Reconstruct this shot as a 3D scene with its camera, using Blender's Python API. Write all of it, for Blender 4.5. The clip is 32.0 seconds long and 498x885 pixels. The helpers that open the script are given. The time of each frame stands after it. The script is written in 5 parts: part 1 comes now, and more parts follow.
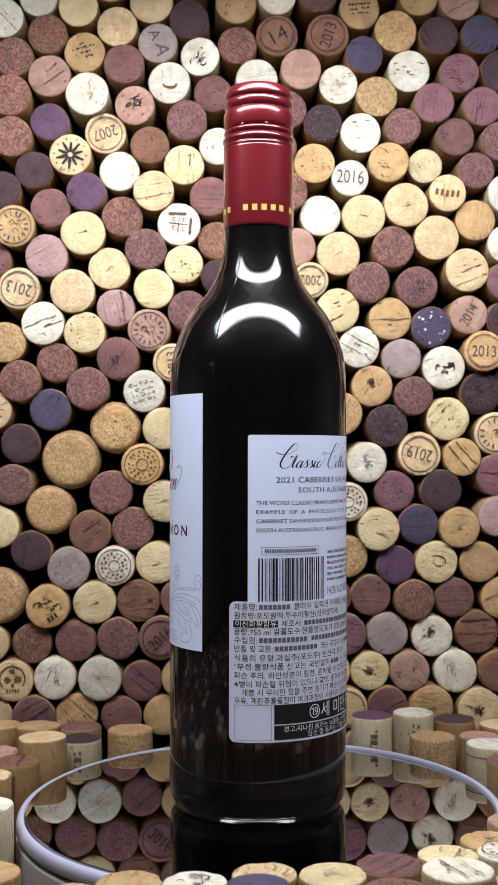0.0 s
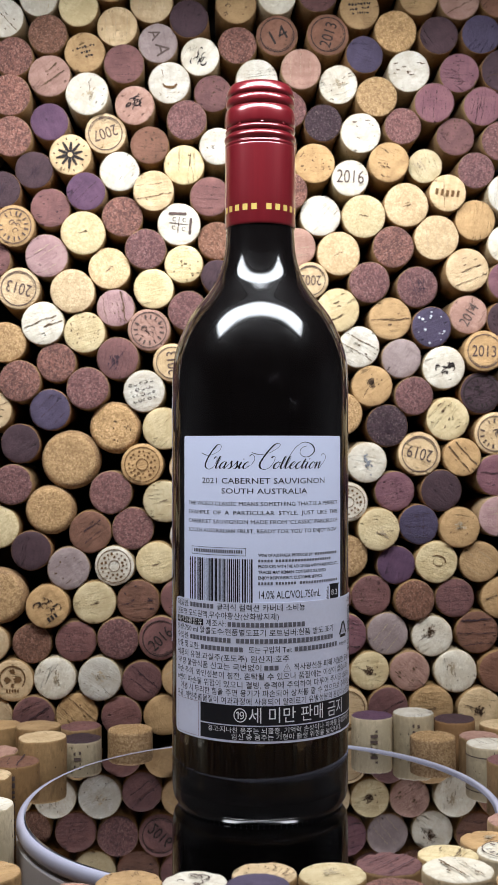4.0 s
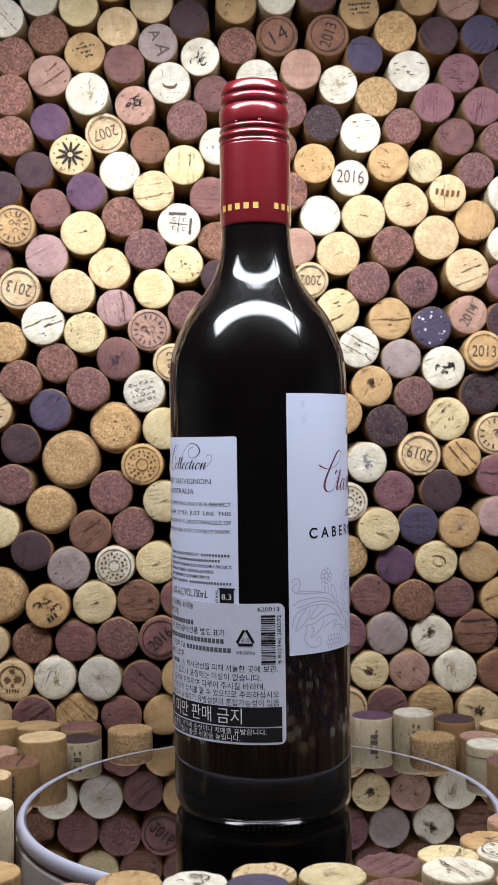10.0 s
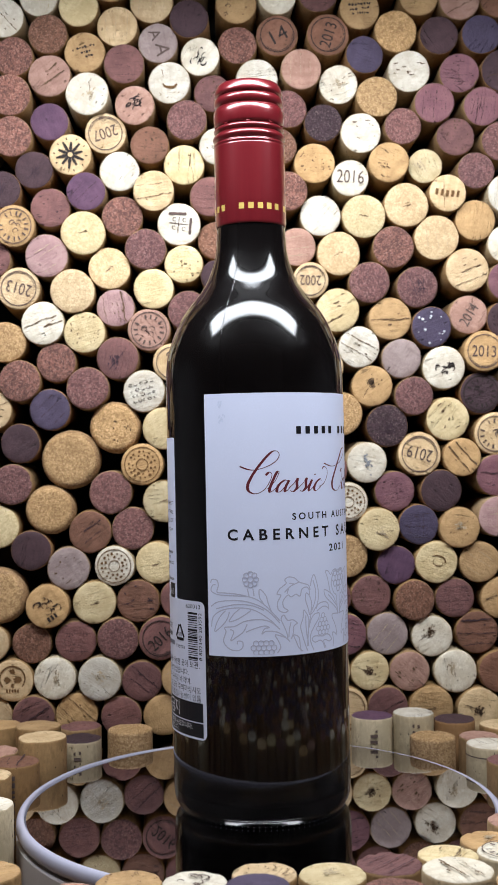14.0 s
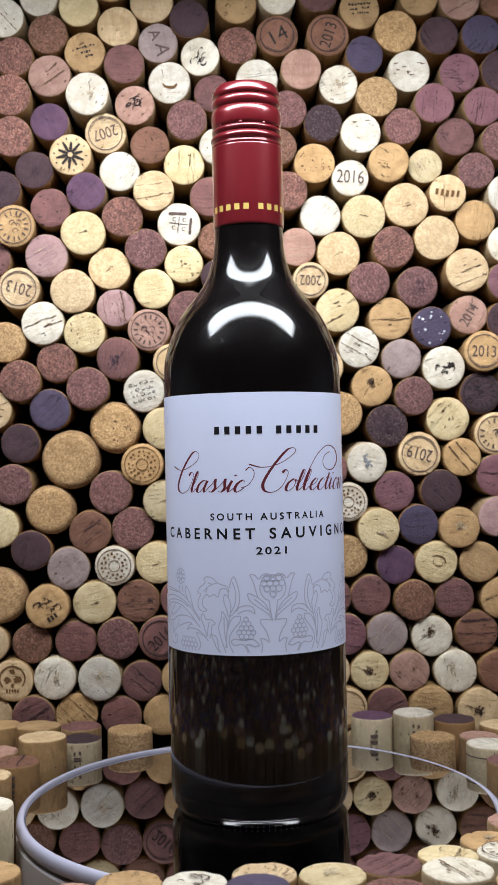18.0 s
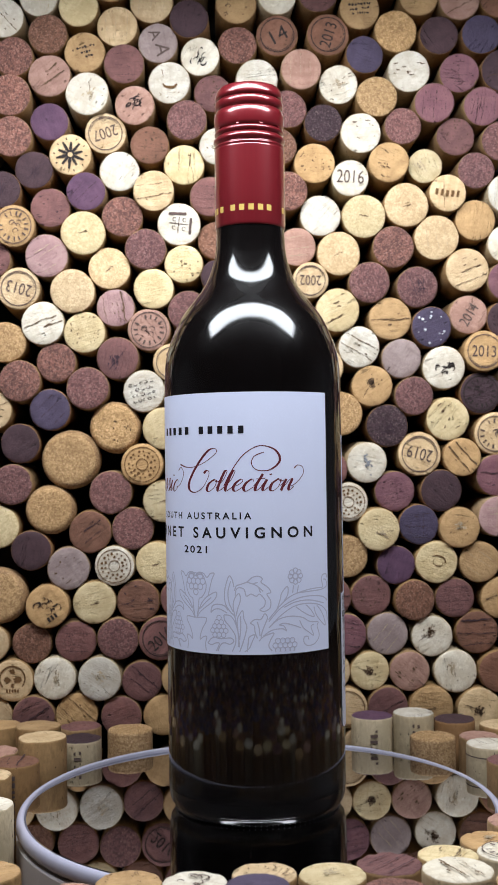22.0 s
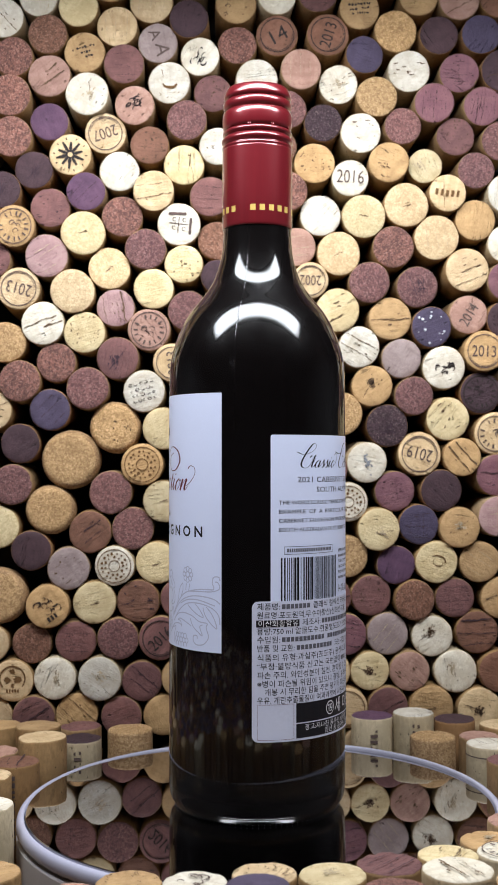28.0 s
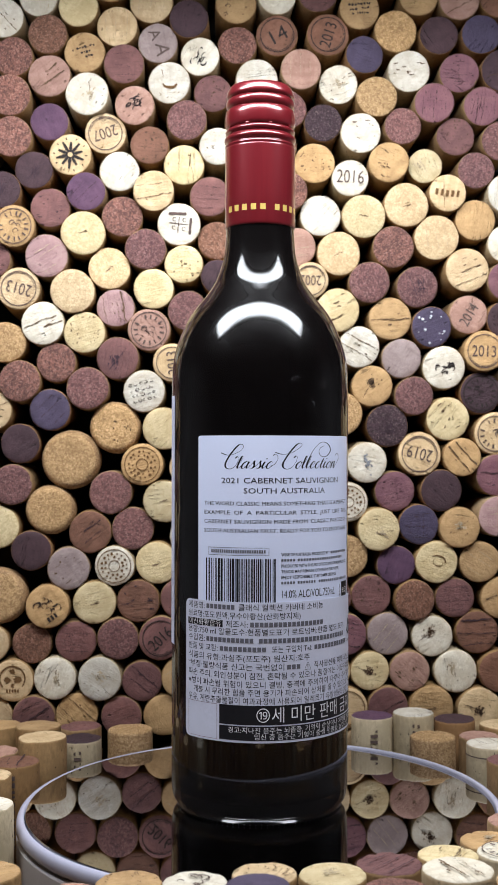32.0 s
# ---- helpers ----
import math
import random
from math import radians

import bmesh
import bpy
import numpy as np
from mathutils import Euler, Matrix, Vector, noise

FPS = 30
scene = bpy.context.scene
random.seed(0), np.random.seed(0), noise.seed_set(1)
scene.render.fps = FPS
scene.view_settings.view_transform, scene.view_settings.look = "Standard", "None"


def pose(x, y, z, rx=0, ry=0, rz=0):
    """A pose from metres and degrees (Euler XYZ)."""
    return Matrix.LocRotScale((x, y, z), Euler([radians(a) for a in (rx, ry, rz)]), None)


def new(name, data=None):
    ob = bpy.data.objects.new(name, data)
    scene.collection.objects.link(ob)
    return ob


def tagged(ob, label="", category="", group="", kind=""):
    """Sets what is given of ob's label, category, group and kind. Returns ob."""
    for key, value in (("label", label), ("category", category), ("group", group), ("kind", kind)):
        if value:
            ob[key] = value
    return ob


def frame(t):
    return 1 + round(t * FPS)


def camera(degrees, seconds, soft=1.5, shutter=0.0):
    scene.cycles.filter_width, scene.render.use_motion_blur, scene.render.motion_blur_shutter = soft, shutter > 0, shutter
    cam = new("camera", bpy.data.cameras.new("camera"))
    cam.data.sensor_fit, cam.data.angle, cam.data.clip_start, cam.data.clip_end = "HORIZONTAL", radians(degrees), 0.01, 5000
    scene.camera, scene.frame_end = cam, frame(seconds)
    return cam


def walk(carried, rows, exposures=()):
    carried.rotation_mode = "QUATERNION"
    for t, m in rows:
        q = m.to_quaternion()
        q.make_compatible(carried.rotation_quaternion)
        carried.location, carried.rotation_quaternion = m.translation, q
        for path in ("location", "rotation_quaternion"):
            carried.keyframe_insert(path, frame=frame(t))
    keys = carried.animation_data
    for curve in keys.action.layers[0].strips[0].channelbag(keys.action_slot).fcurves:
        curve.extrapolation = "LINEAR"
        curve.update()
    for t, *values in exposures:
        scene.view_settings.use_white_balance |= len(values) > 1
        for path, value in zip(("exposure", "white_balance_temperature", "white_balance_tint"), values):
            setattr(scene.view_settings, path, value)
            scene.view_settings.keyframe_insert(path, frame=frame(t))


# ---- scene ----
# the camera stands still before the turntable; the turntable's axis is the world's z axis
cam = camera(24.61, 32.0, soft=1.5)
cam.data.dof.use_dof, cam.data.dof.focus_distance, cam.data.dof.aperture_fstop = True, 0.450, 36.0
VIEW = pose(0, -0.4814, 0.1467, 90.508, 0, 0.380) @ pose(0, 0, 0, 0, 0, -0.568)
walk(cam, [(0.0, VIEW), (32.0, VIEW)], exposures=[(0.0, 0.0), (13.5, 0.0), (16.0, -0.09), (25.5, -0.09), (27.3, 0.0), (32.0, 0.0)])

MM = 0.001
TURN = 12.345          # degrees a second, clockwise from above
FLOOR_Z = -0.034
WALL_Y, WALL_SLOPE = 0.109, 0.0468
WALL_YAW = math.degrees(math.atan(WALL_SLOPE))

# ---- light: one wide white LED panel above, in a dark room ----
world = bpy.data.worlds.new("room_dark")
world.use_nodes = True
world.node_tree.nodes["Background"].inputs[0].default_value = (0.75, 0.82, 1.0, 1)
world.node_tree.nodes["Background"].inputs[1].default_value = 0.012
scene.world = world
PANEL = (0.0, -0.106, 0.430)
PANEL_W, PANEL_D = 0.60, 0.112
PANEL_GLOW = 29.5
PANEL_TILT = 24.0
PANEL_LIP = 0.052      # depth of an unseen flap, added towards the corks to dim their top rows


# ---- material helpers ----
class Nodes:
    """A short way to wire node materials."""

    def __init__(self, name):
        self.mat = bpy.data.materials.new(name)
        self.mat.use_nodes = True
        self.tree = self.mat.node_tree
        self.bsdf = self.tree.nodes["Principled BSDF"]

    def add(self, kind, **values):
        n = self.tree.nodes.new(kind)
        for k, v in values.items():
            setattr(n, k, v)
        return n

    def link(self, a, b):
        self.tree.links.new(a, b)

    def put(self, name, value):
        if hasattr(value, "is_linked"):
            self.link(value, self.bsdf.inputs[name])
        else:
            self.bsdf.inputs[name].default_value = value

    def coords(self, spread=40.0):
        """Object space, shifted at random from object to object."""
        tc, info = self.add("ShaderNodeTexCoord"), self.add("ShaderNodeObjectInfo")
        mul = self.add("ShaderNodeVectorMath", operation="MULTIPLY")
        self.link(info.outputs["Random"], mul.inputs[0])
        mul.inputs[1].default_value = (spread, spread * 0.63, spread * 1.7)
        plus = self.add("ShaderNodeVectorMath", operation="ADD")
        self.link(tc.outputs["Object"], plus.inputs[0])
        self.link(mul.outputs[0], plus.inputs[1])
        return plus.outputs[0], info.outputs["Random"]

    def scaled(self, vec, s):
        m = self.add("ShaderNodeVectorMath", operation="MULTIPLY")
        self.link(vec, m.inputs[0])
        m.inputs[1].default_value = s
        return m.outputs[0]

    def noise(self, vec, scale, detail=3.0, rough=0.55, distort=0.0):
        n = self.add("ShaderNodeTexNoise")
        self.link(vec, n.inputs["Vector"])
        n.inputs["Scale"].default_value, n.inputs["Detail"].default_value = scale, detail
        n.inputs["Roughness"].default_value, n.inputs["Distortion"].default_value = rough, distort
        return n.outputs["Fac"]

    def voronoi(self, vec, scale, out="Color", feature="F1"):
        n = self.add("ShaderNodeTexVoronoi", feature=feature)
        self.link(vec, n.inputs["Vector"])
        n.inputs["Scale"].default_value = scale
        return n.outputs[out]

    def span(self, fac, a, b, lo=0.0, hi=1.0):
        n = self.add("ShaderNodeMapRange", interpolation_type="SMOOTHSTEP")
        self.link(fac, n.inputs["Value"])
        for key, v in (("From Min", a), ("From Max", b), ("To Min", lo), ("To Max", hi)):
            n.inputs[key].default_value = v
        return n.outputs["Result"]

    def mix(self, fac, a, b, how="MIX"):
        n = self.add("ShaderNodeMix", data_type="RGBA", blend_type=how)
        for sock, v in ((n.inputs["Factor"], fac), (n.inputs["A"], a), (n.inputs["B"], b)):
            if hasattr(v, "is_linked"):
                self.link(v, sock)
            elif isinstance(v, (int, float)):
                sock.default_value = v
            else:
                sock.default_value = (*v, 1.0)
        return [o for o in n.outputs if o.type == "RGBA"][0]

    def mixf(self, op, a, b):
        n = self.add("ShaderNodeMath", operation=op)
        for sock, v in zip(n.inputs, (a, b)):
            if hasattr(v, "is_linked"):
                self.link(v, sock)
            else:
                sock.default_value = v
        return n.outputs[0]

    def bump(self, height, depth, strength=1.0):
        n = self.add("ShaderNodeBump")
        n.inputs["Distance"].default_value, n.inputs["Strength"].default_value = depth, strength
        self.link(height, n.inputs["Height"])
        self.link(n.outputs[0], self.bsdf.inputs["Normal"])


def shade(c, k):
    return tuple(min(1.0, v * k) for v in c)


def cork_side(name, col):
    """The bark-brown flank of a cork: fine grain, pores, streaks along the length."""
    m = Nodes(name)
    vec, rnd = m.coords()
    long = m.scaled(vec, (1, 1, 0.22))
    streak = m.noise(m.scaled(vec, (1, 1, 0.5)), 520, 5, 0.7)
    c = m.mix(m.span(streak, 0.3, 0.72), shade(col, 0.74), shade(col, 1.15))
    c = m.mix(m.span(m.noise(long, 300, 2), 0.58, 0.72, 0.0, 0.35), c, shade(col, 0.5))
    c = m.mix(m.span(m.noise(vec, 120, 2), 0.35, 0.7), c, shade(col, 0.86), "MIX")
    pores = m.voronoi(m.scaled(vec, (1, 1, 0.4)), 760, "Distance")
    gate = m.span(m.noise(vec, 330, 3), 0.57, 0.64)
    pit = m.mixf("MULTIPLY", m.span(pores, 0.28, 0.14), gate)
    c = m.mix(pit, c, shade(col, 0.22))
    tint = m.mix(rnd, (0.86, 0.82, 0.76), (1.1, 1.08, 1.05))
    m.put("Base Color", m.mix(1.0, c, tint, "MULTIPLY"))
    m.put("Roughness", 0.8)
    m.put("Specular IOR Level", 0.25)
    m.bump(m.mixf("SUBTRACT", streak, pit), 0.0005)
    return m.mat


def cork_end(name, col, deep, granules=False, gloss=0.75):
    """The cut end of a cork, bare or wine-stained; granules: pressed from crumbs."""
    m = Nodes(name)
    vec, rnd = m.coords()
    cloud = m.noise(vec, 95, 3, 0.6, 0.6)
    speck = m.noise(vec, 900, 5, 0.75)
    if granules:
        cell, fine = m.add("ShaderNodeSeparateColor"), m.add("ShaderNodeSeparateColor")
        wobbly = m.add("ShaderNodeVectorMath", operation="ADD")
        m.link(vec, wobbly.inputs[0])
        warp = m.add("ShaderNodeTexNoise")
        m.link(vec, warp.inputs["Vector"])
        warp.inputs["Scale"].default_value = 700
        m.link(m.scaled(warp.outputs["Color"], (0.0009, 0.0009, 0.0009)), wobbly.inputs[1])
        m.link(m.voronoi(wobbly.outputs[0], 900, "Color"), cell.inputs[0])
        m.link(m.voronoi(wobbly.outputs[0], 2300, "Color"), fine.inputs[0])
        strong = 0.9 if col[0] < 0.3 else 0.8 if col[0] < 0.55 else 0.42
        c = m.mix(m.span(cell.outputs[0], 0.0, 1.0), m.mix(1 - 0.85 * strong, deep, col), shade(col, 1 + 0.25 * strong))
        c = m.mix(m.span(fine.outputs[1], 0.60, 0.95, 0.0, 0.8 * strong), c, deep)
        c = m.mix(m.span(fine.outputs[0], 0.80, 0.96, 0.0, 0.8 * strong), c, m.mix(0.22, shade(col, 1.8), (0.60, 0.50, 0.42)))
        c = m.mix(m.span(cloud, 0.3, 0.72, 0.0, 0.35), c, deep)
        height = m.mixf("ADD", m.mixf("MULTIPLY", cell.outputs[2], 0.6), speck)
        depth = 0.0006
    else:
        grain = m.noise(m.scaled(vec, (0.22, 1, 1)), 620, 5, 0.68)
        c = m.mix(m.span(cloud, 0.28, 0.75), m.mix(0.5, col, deep), shade(col, 1.08))
        c = m.mix(m.span(grain, 0.47, 0.25, 0.0, 0.75), c, deep)
        c = m.mix(m.span(speck, 0.48, 0.72, 0.0, 0.55), c, m.mix(0.4, deep, col))
        # lenticels: short dark slots along the grain
        blotch = m.noise(vec, 330, 3, 0.6, 1.2)
        c = m.mix(m.span(blotch, 0.55, 0.72, 0.0, 0.6), c, m.mix(0.75, col, deep))
        c = m.mix(m.span(blotch, 0.42, 0.28, 0.0, 0.5), c, shade(col, 1.22))
        slots = m.voronoi(m.scaled(vec, (0.42, 1, 1)), 430, "Distance")
        gate = m.span(m.noise(vec, 150, 2), 0.55, 0.66)
        pit = m.mixf("MULTIPLY", m.span(slots, 0.24, 0.12), gate)
        c = m.mix(m.mixf("MULTIPLY", pit, 0.7), c, shade(deep, 0.4))
        # annual rings: faint bands across the grain
        rings = m.noise(m.scaled(vec, (1, 0.10, 1)), 300, 2, 0.5, 0.2)
        c = m.mix(m.span(rings, 0.56, 0.68, 0.0, 0.38), c, m.mix(0.75, col, deep))
        # a few long hairline splits
        wav = m.noise(m.scaled(vec, (0.12, 1, 1)), 260, 2, 0.5, 0.4)
        near = m.mixf("ABSOLUTE", m.mixf("SUBTRACT", wav, 0.5), 0.0)
        hair = m.mixf("MULTIPLY", m.span(near, 0.010, 0.002), m.span(m.noise(vec, 70, 1), 0.54, 0.62))
        c = m.mix(m.mixf("MULTIPLY", hair, 0.55), c, shade(deep, 0.4))
        height = m.mixf("SUBTRACT", m.mixf("ADD", m.mixf("MULTIPLY", grain, 0.7), m.mixf("MULTIPLY", speck, 0.5)), m.mixf("ADD", pit, hair))
        depth = 0.0008
    tint = m.mix(rnd, (0.84, 0.84, 0.86), (1.12, 1.09, 1.04))
    m.put("Base Color", m.mix(1.0, c, tint, "MULTIPLY"))
    m.put("Roughness", gloss)
    m.put("Specular IOR Level", 0.3)
    m.bump(height, depth)
    return m.mat


def plain(name, col, rough=0.6, metal=0.0, grain=0.0, scale=300.0, bump=0.0, spec=0.5):
    m = Nodes(name)
    if grain:
        tc = m.add("ShaderNodeTexCoord")
        n = m.noise(tc.outputs["Object"], scale, 4)
        big = m.noise(tc.outputs["Object"], scale * 0.11, 2)
        c = m.mix(m.span(n, 0.3, 0.7), shade(col, 1 - grain), shade(col, 1 + grain))
        m.put("Base Color", m.mix(m.span(big, 0.3, 0.7), c, shade(col, 1 - grain * 0.5)))
        if bump:
            m.bump(n, bump)
    else:
        m.put("Base Color", (*col, 1))
    m.put("Roughness", rough)
    m.put("Metallic", metal)
    m.put("Specular IOR Level", spec)
    return m.mat


KINDS = {
    # end colour, deep colour, flank colour, words
    "W": ((0.66, 0.63, 0.55), (0.42, 0.34, 0.23), (0.40, 0.31, 0.19), "bleached white"),
    "C": ((0.64, 0.49, 0.30), (0.36, 0.22, 0.10), (0.33, 0.205, 0.095), "pale cream"),
    "Y": ((0.61, 0.51, 0.31), (0.40, 0.28, 0.13), (0.34, 0.22, 0.10), "yellowish cream"),
    "T": ((0.49, 0.318, 0.155), (0.27, 0.155, 0.065), (0.31, 0.19, 0.085), "tan"),
    "P": ((0.105, 0.052, 0.092), (0.06, 0.03, 0.06), (0.30, 0.20, 0.11), "violet-stained"),
    "D": ((0.062, 0.033, 0.040), (0.03, 0.016, 0.02), (0.28, 0.155, 0.07), "dark plum-stained"),
    "N": ((0.069, 0.053, 0.094), (0.045, 0.034, 0.06), (0.28, 0.155, 0.07), "navy-stained"),
    "M": ((0.195, 0.091, 0.083), (0.09, 0.04, 0.042), (0.30, 0.19, 0.095), "mauve wine-stained"),
    "R": ((0.235, 0.106, 0.080), (0.075, 0.034, 0.03), (0.30, 0.185, 0.085), "reddish-brown speckled"),
    "B": ((0.225, 0.108, 0.070), (0.10, 0.045, 0.027), (0.29, 0.17, 0.075), "brown wine-stained"),
    "K": ((0.40, 0.245, 0.195), (0.22, 0.11, 0.085), (0.32, 0.21, 0.11), "pink-tinged"),
    "L": ((0.41, 0.27, 0.25), (0.26, 0.135, 0.15), (0.34, 0.24, 0.14), "lilac-pink"),
    "V": ((0.195, 0.092, 0.102), (0.12, 0.045, 0.07), (0.30, 0.20, 0.10), "violet-pink wine-stained"),
    "G": ((0.30, 0.24, 0.235), (0.17, 0.12, 0.12), (0.32, 0.22, 0.13), "greyish lilac"),
}
END, FLANK = {}, {}
for key, (col, deep, flank, words) in KINDS.items():
    END[key] = cork_end("cork_end_" + words.split()[0].replace("-", "_"), col, deep)
    END[key + ".a"] = cork_end("cork_crumb_end_" + words.split()[0].replace("-", "_"), col, deep, granules=True)
    FLANK[key] = cork_side("cork_flank_" + words.split()[0].replace("-", "_"), flank)
FLANK["crumb"] = cork_end("cork_crumb_flank", (0.44, 0.29, 0.15), (0.25, 0.14, 0.06), granules=True)
FLANK["big"] = cork_end("cork_worn_crumb_flank", (0.38, 0.235, 0.115), (0.21, 0.12, 0.055), granules=True)
FLANK["pale"] = cork_side("cork_flank_bleached_pale", (0.50, 0.42, 0.29))
INK = plain("stamp_ink", (0.035, 0.028, 0.026), 0.7, spec=0.1, grain=0.3, scale=2500)
INK_FADED = plain("stamp_ink_faded", (0.12, 0.085, 0.075), 0.8, spec=0.1, grain=0.35, scale=2500)
BURN = plain("branded_brown", (0.15, 0.08, 0.035), 0.8, spec=0.1, grain=0.35, scale=2500)
SPLIT = plain("cork_split", (0.115, 0.066, 0.033), 0.95, grain=0.4, scale=1800)
SPLIT_DARK = plain("stained_split", (0.045, 0.022, 0.026), 0.95, grain=0.4, scale=1800)
TORN = plain("torn_cork", (0.47, 0.375, 0.25), 0.95, grain=0.4, scale=900)
BLOT = plain("wine_blot", (0.048, 0.024, 0.034), 0.9, grain=0.45, scale=900)
PIT = plain("cork_pit", (0.075, 0.042, 0.022), 0.95, grain=0.4, scale=1800)


# ---- mesh helpers ----
def part(name, bm, material, parent=None, label="", smooth=None):
    """Links a bmesh as one mesh object; smooth: angle in degrees under which edges are shaded round."""
    me = bpy.data.meshes.new(name)
    bm.to_mesh(me)
    bm.free()
    for mat in (material if isinstance(material, (list, tuple)) else [material]):
        me.materials.append(mat)
    if smooth is not None:
        me.shade_smooth()
        me.set_sharp_from_angle(angle=radians(smooth))
    ob = new(name, me)
    if parent:
        ob.parent = parent
    return tagged(ob, label)


def lathe(profile, segments=64, closed=False, wobble=None):
    """A turned body from (radius, z) pairs, round the z axis. A radius of 0 closes an end."""
    bm = bmesh.new()
    rings = []
    for r, z in profile:
        if r == 0:
            rings.append([bm.verts.new((0, 0, z))])
        else:
            ring = []
            for i in range(segments):
                a = 2 * math.pi * i / segments
                k = wobble(a, r, z) if wobble else 1.0
                ring.append(bm.verts.new((r * k * math.cos(a), r * k * math.sin(a), z)))
            rings.append(ring)
    pairs = list(zip(rings, rings[1:])) + ([(rings[-1], rings[0])] if closed else [])
    for a, b in pairs:
        for i in range(segments):
            j = (i + 1) % segments
            if len(a) == 1:
                bm.faces.new((a[0], b[j], b[i])[::-1])
            elif len(b) == 1:
                bm.faces.new((a[i], a[j], b[0]))
            else:
                bm.faces.new((a[i], a[j], b[j], b[i]))
    bmesh.ops.recalc_face_normals(bm, faces=bm.faces)
    return bm


def box(bm, x0, x1, y0, y1, z0, z1):
    v = [bm.verts.new((x, y, z)) for z in (z0, z1) for y in (y0, y1) for x in (x0, x1)]
    for f in ((0, 2, 3, 1), (4, 5, 7, 6), (0, 1, 5, 4), (2, 6, 7, 3), (0, 4, 6, 2), (1, 3, 7, 5)):
        bm.faces.new([v[i] for i in f])
    return v


def bevelled_box(x0, x1, y0, y1, z0, z1, width):
    bm = bmesh.new()
    box(bm, x0, x1, y0, y1, z0, z1)
    bmesh.ops.bevel(bm, geom=bm.edges[:], offset=width, segments=2, profile=0.6, affect="EDGES")
    return bm


def strip(bm, pts, width, z0=0.0, z1=0.00008, taper=True):
    """A thin raised line along pts (x, y)."""
    left, right = [], []
    n = len(pts)
    for i, (x, y) in enumerate(pts):
        ax, ay = pts[max(i - 1, 0)]
        bx, by = pts[min(i + 1, n - 1)]
        dx, dy = bx - ax, by - ay
        l = math.hypot(dx, dy) or 1.0
        w = width * 0.5
        if taper:
            w *= 0.35 + 0.65 * math.sin(math.pi * (i + 0.35) / (n - 0.3))
        left.append((x - dy / l * w, y + dx / l * w))
        right.append((x + dy / l * w, y - dx / l * w))
    top = [[bm.verts.new((x, y, z1)) for x, y in side] for side in (left, right)]
    low = [[bm.verts.new((x, y, z0)) for x, y in side] for side in (left, right)]
    for i in range(n - 1):
        bm.faces.new((top[1][i], top[1][i + 1], top[0][i + 1], top[0][i]))
        bm.faces.new((top[0][i], top[0][i + 1], low[0][i + 1], low[0][i]))
        bm.faces.new((low[1][i], low[1][i + 1], top[1][i + 1], top[1][i]))


def arc(cx, cy, r, a0, a1, n=24, squash=1.0):
    return [(cx + r * math.cos(radians(a0 + (a1 - a0) * i / n)), cy + squash * r * math.sin(radians(a0 + (a1 - a0) * i / n))) for i in range(n + 1)]


def words_mesh(body, height, spacing=1.0, shear=0.0, thin=0.0, width=None, align="CENTER", depth=0.00004):
    """Letters in the built-in font as a bmesh in the xy plane, cap height as given; width stretches the line to it."""
    cu = bpy.data.curves.new("letters", "FONT")
    cu.body, cu.align_x, cu.space_character, cu.shear, cu.offset = body, align, spacing, shear, thin
    cu.resolution_u = 4 if height > 0.0024 else 2
    ob = bpy.data.objects.new("letters", cu)
    scene.collection.objects.link(ob)
    me = bpy.data.meshes.new_from_object(ob.evaluated_get(bpy.context.evaluated_depsgraph_get()))
    bpy.data.objects.remove(ob)
    bpy.data.curves.remove(cu)
    bm = bmesh.new()
    bm.from_mesh(me)
    bpy.data.meshes.remove(me)
    k = height / 0.70
    kx = k
    if width and bm.verts:
        xs = [v.co.x for v in bm.verts]
        kx = width / (max(xs) - min(xs))
    for v in bm.verts:
        v.co = Vector((v.co.x * kx, v.co.y * k, depth))
    for f in bm.faces[:]:
        f.normal_update()
        if f.normal.z < 0:
            f.normal_flip()
        elif f.calc_area() < 1e-11:
            bm.faces.remove(f)
    return bm


def join_into(bm, other, dx=0.0, dy=0.0, turn=0.0):
    """Moves other's geometry into bm."""
    c, s = math.cos(radians(turn)), math.sin(radians(turn))
    made = [bm.verts.new((v.co.x * c - v.co.y * s + dx, v.co.x * s + v.co.y * c + dy, v.co.z)) for v in other.verts]
    other.verts.index_update()
    for f in other.faces:
        try:
            bm.faces.new([made[v.index] for v in f.verts])
        except ValueError:
            pass
    other.free()


# ---- corks ----
CORK_D, CORK_L = 0.0220, 0.044


def cork_profile(length, d, mushroom=False):
    r = d / 2
    if mushroom:
        return [(0, -length), (r * 0.70, -length), (r * 0.74, -length * 0.96), (r * 0.74, -length * 0.5), (r * 0.80, -length * 0.42), (r * 0.97, -length * 0.33), (r, -length * 0.22), (r * 0.985, -0.0044), (r * 0.95, -0.0021), (r * 0.89, -0.0008), (r * 0.80, -0.0001), (r * 0.70, 0.0), (r * 0.30, 0), (0, 0.0001)]
    return [(0, -length), (r * 0.93, -length), (r * 0.99, -length + 0.0008), (r, -length * 0.66), (r, -length * 0.33), (r * 0.998, -0.0012), (r * 0.975, -0.0003), (r * 0.93, 0), (r * 0.66, 0.00004), (r * 0.33, 0), (0, 0)]


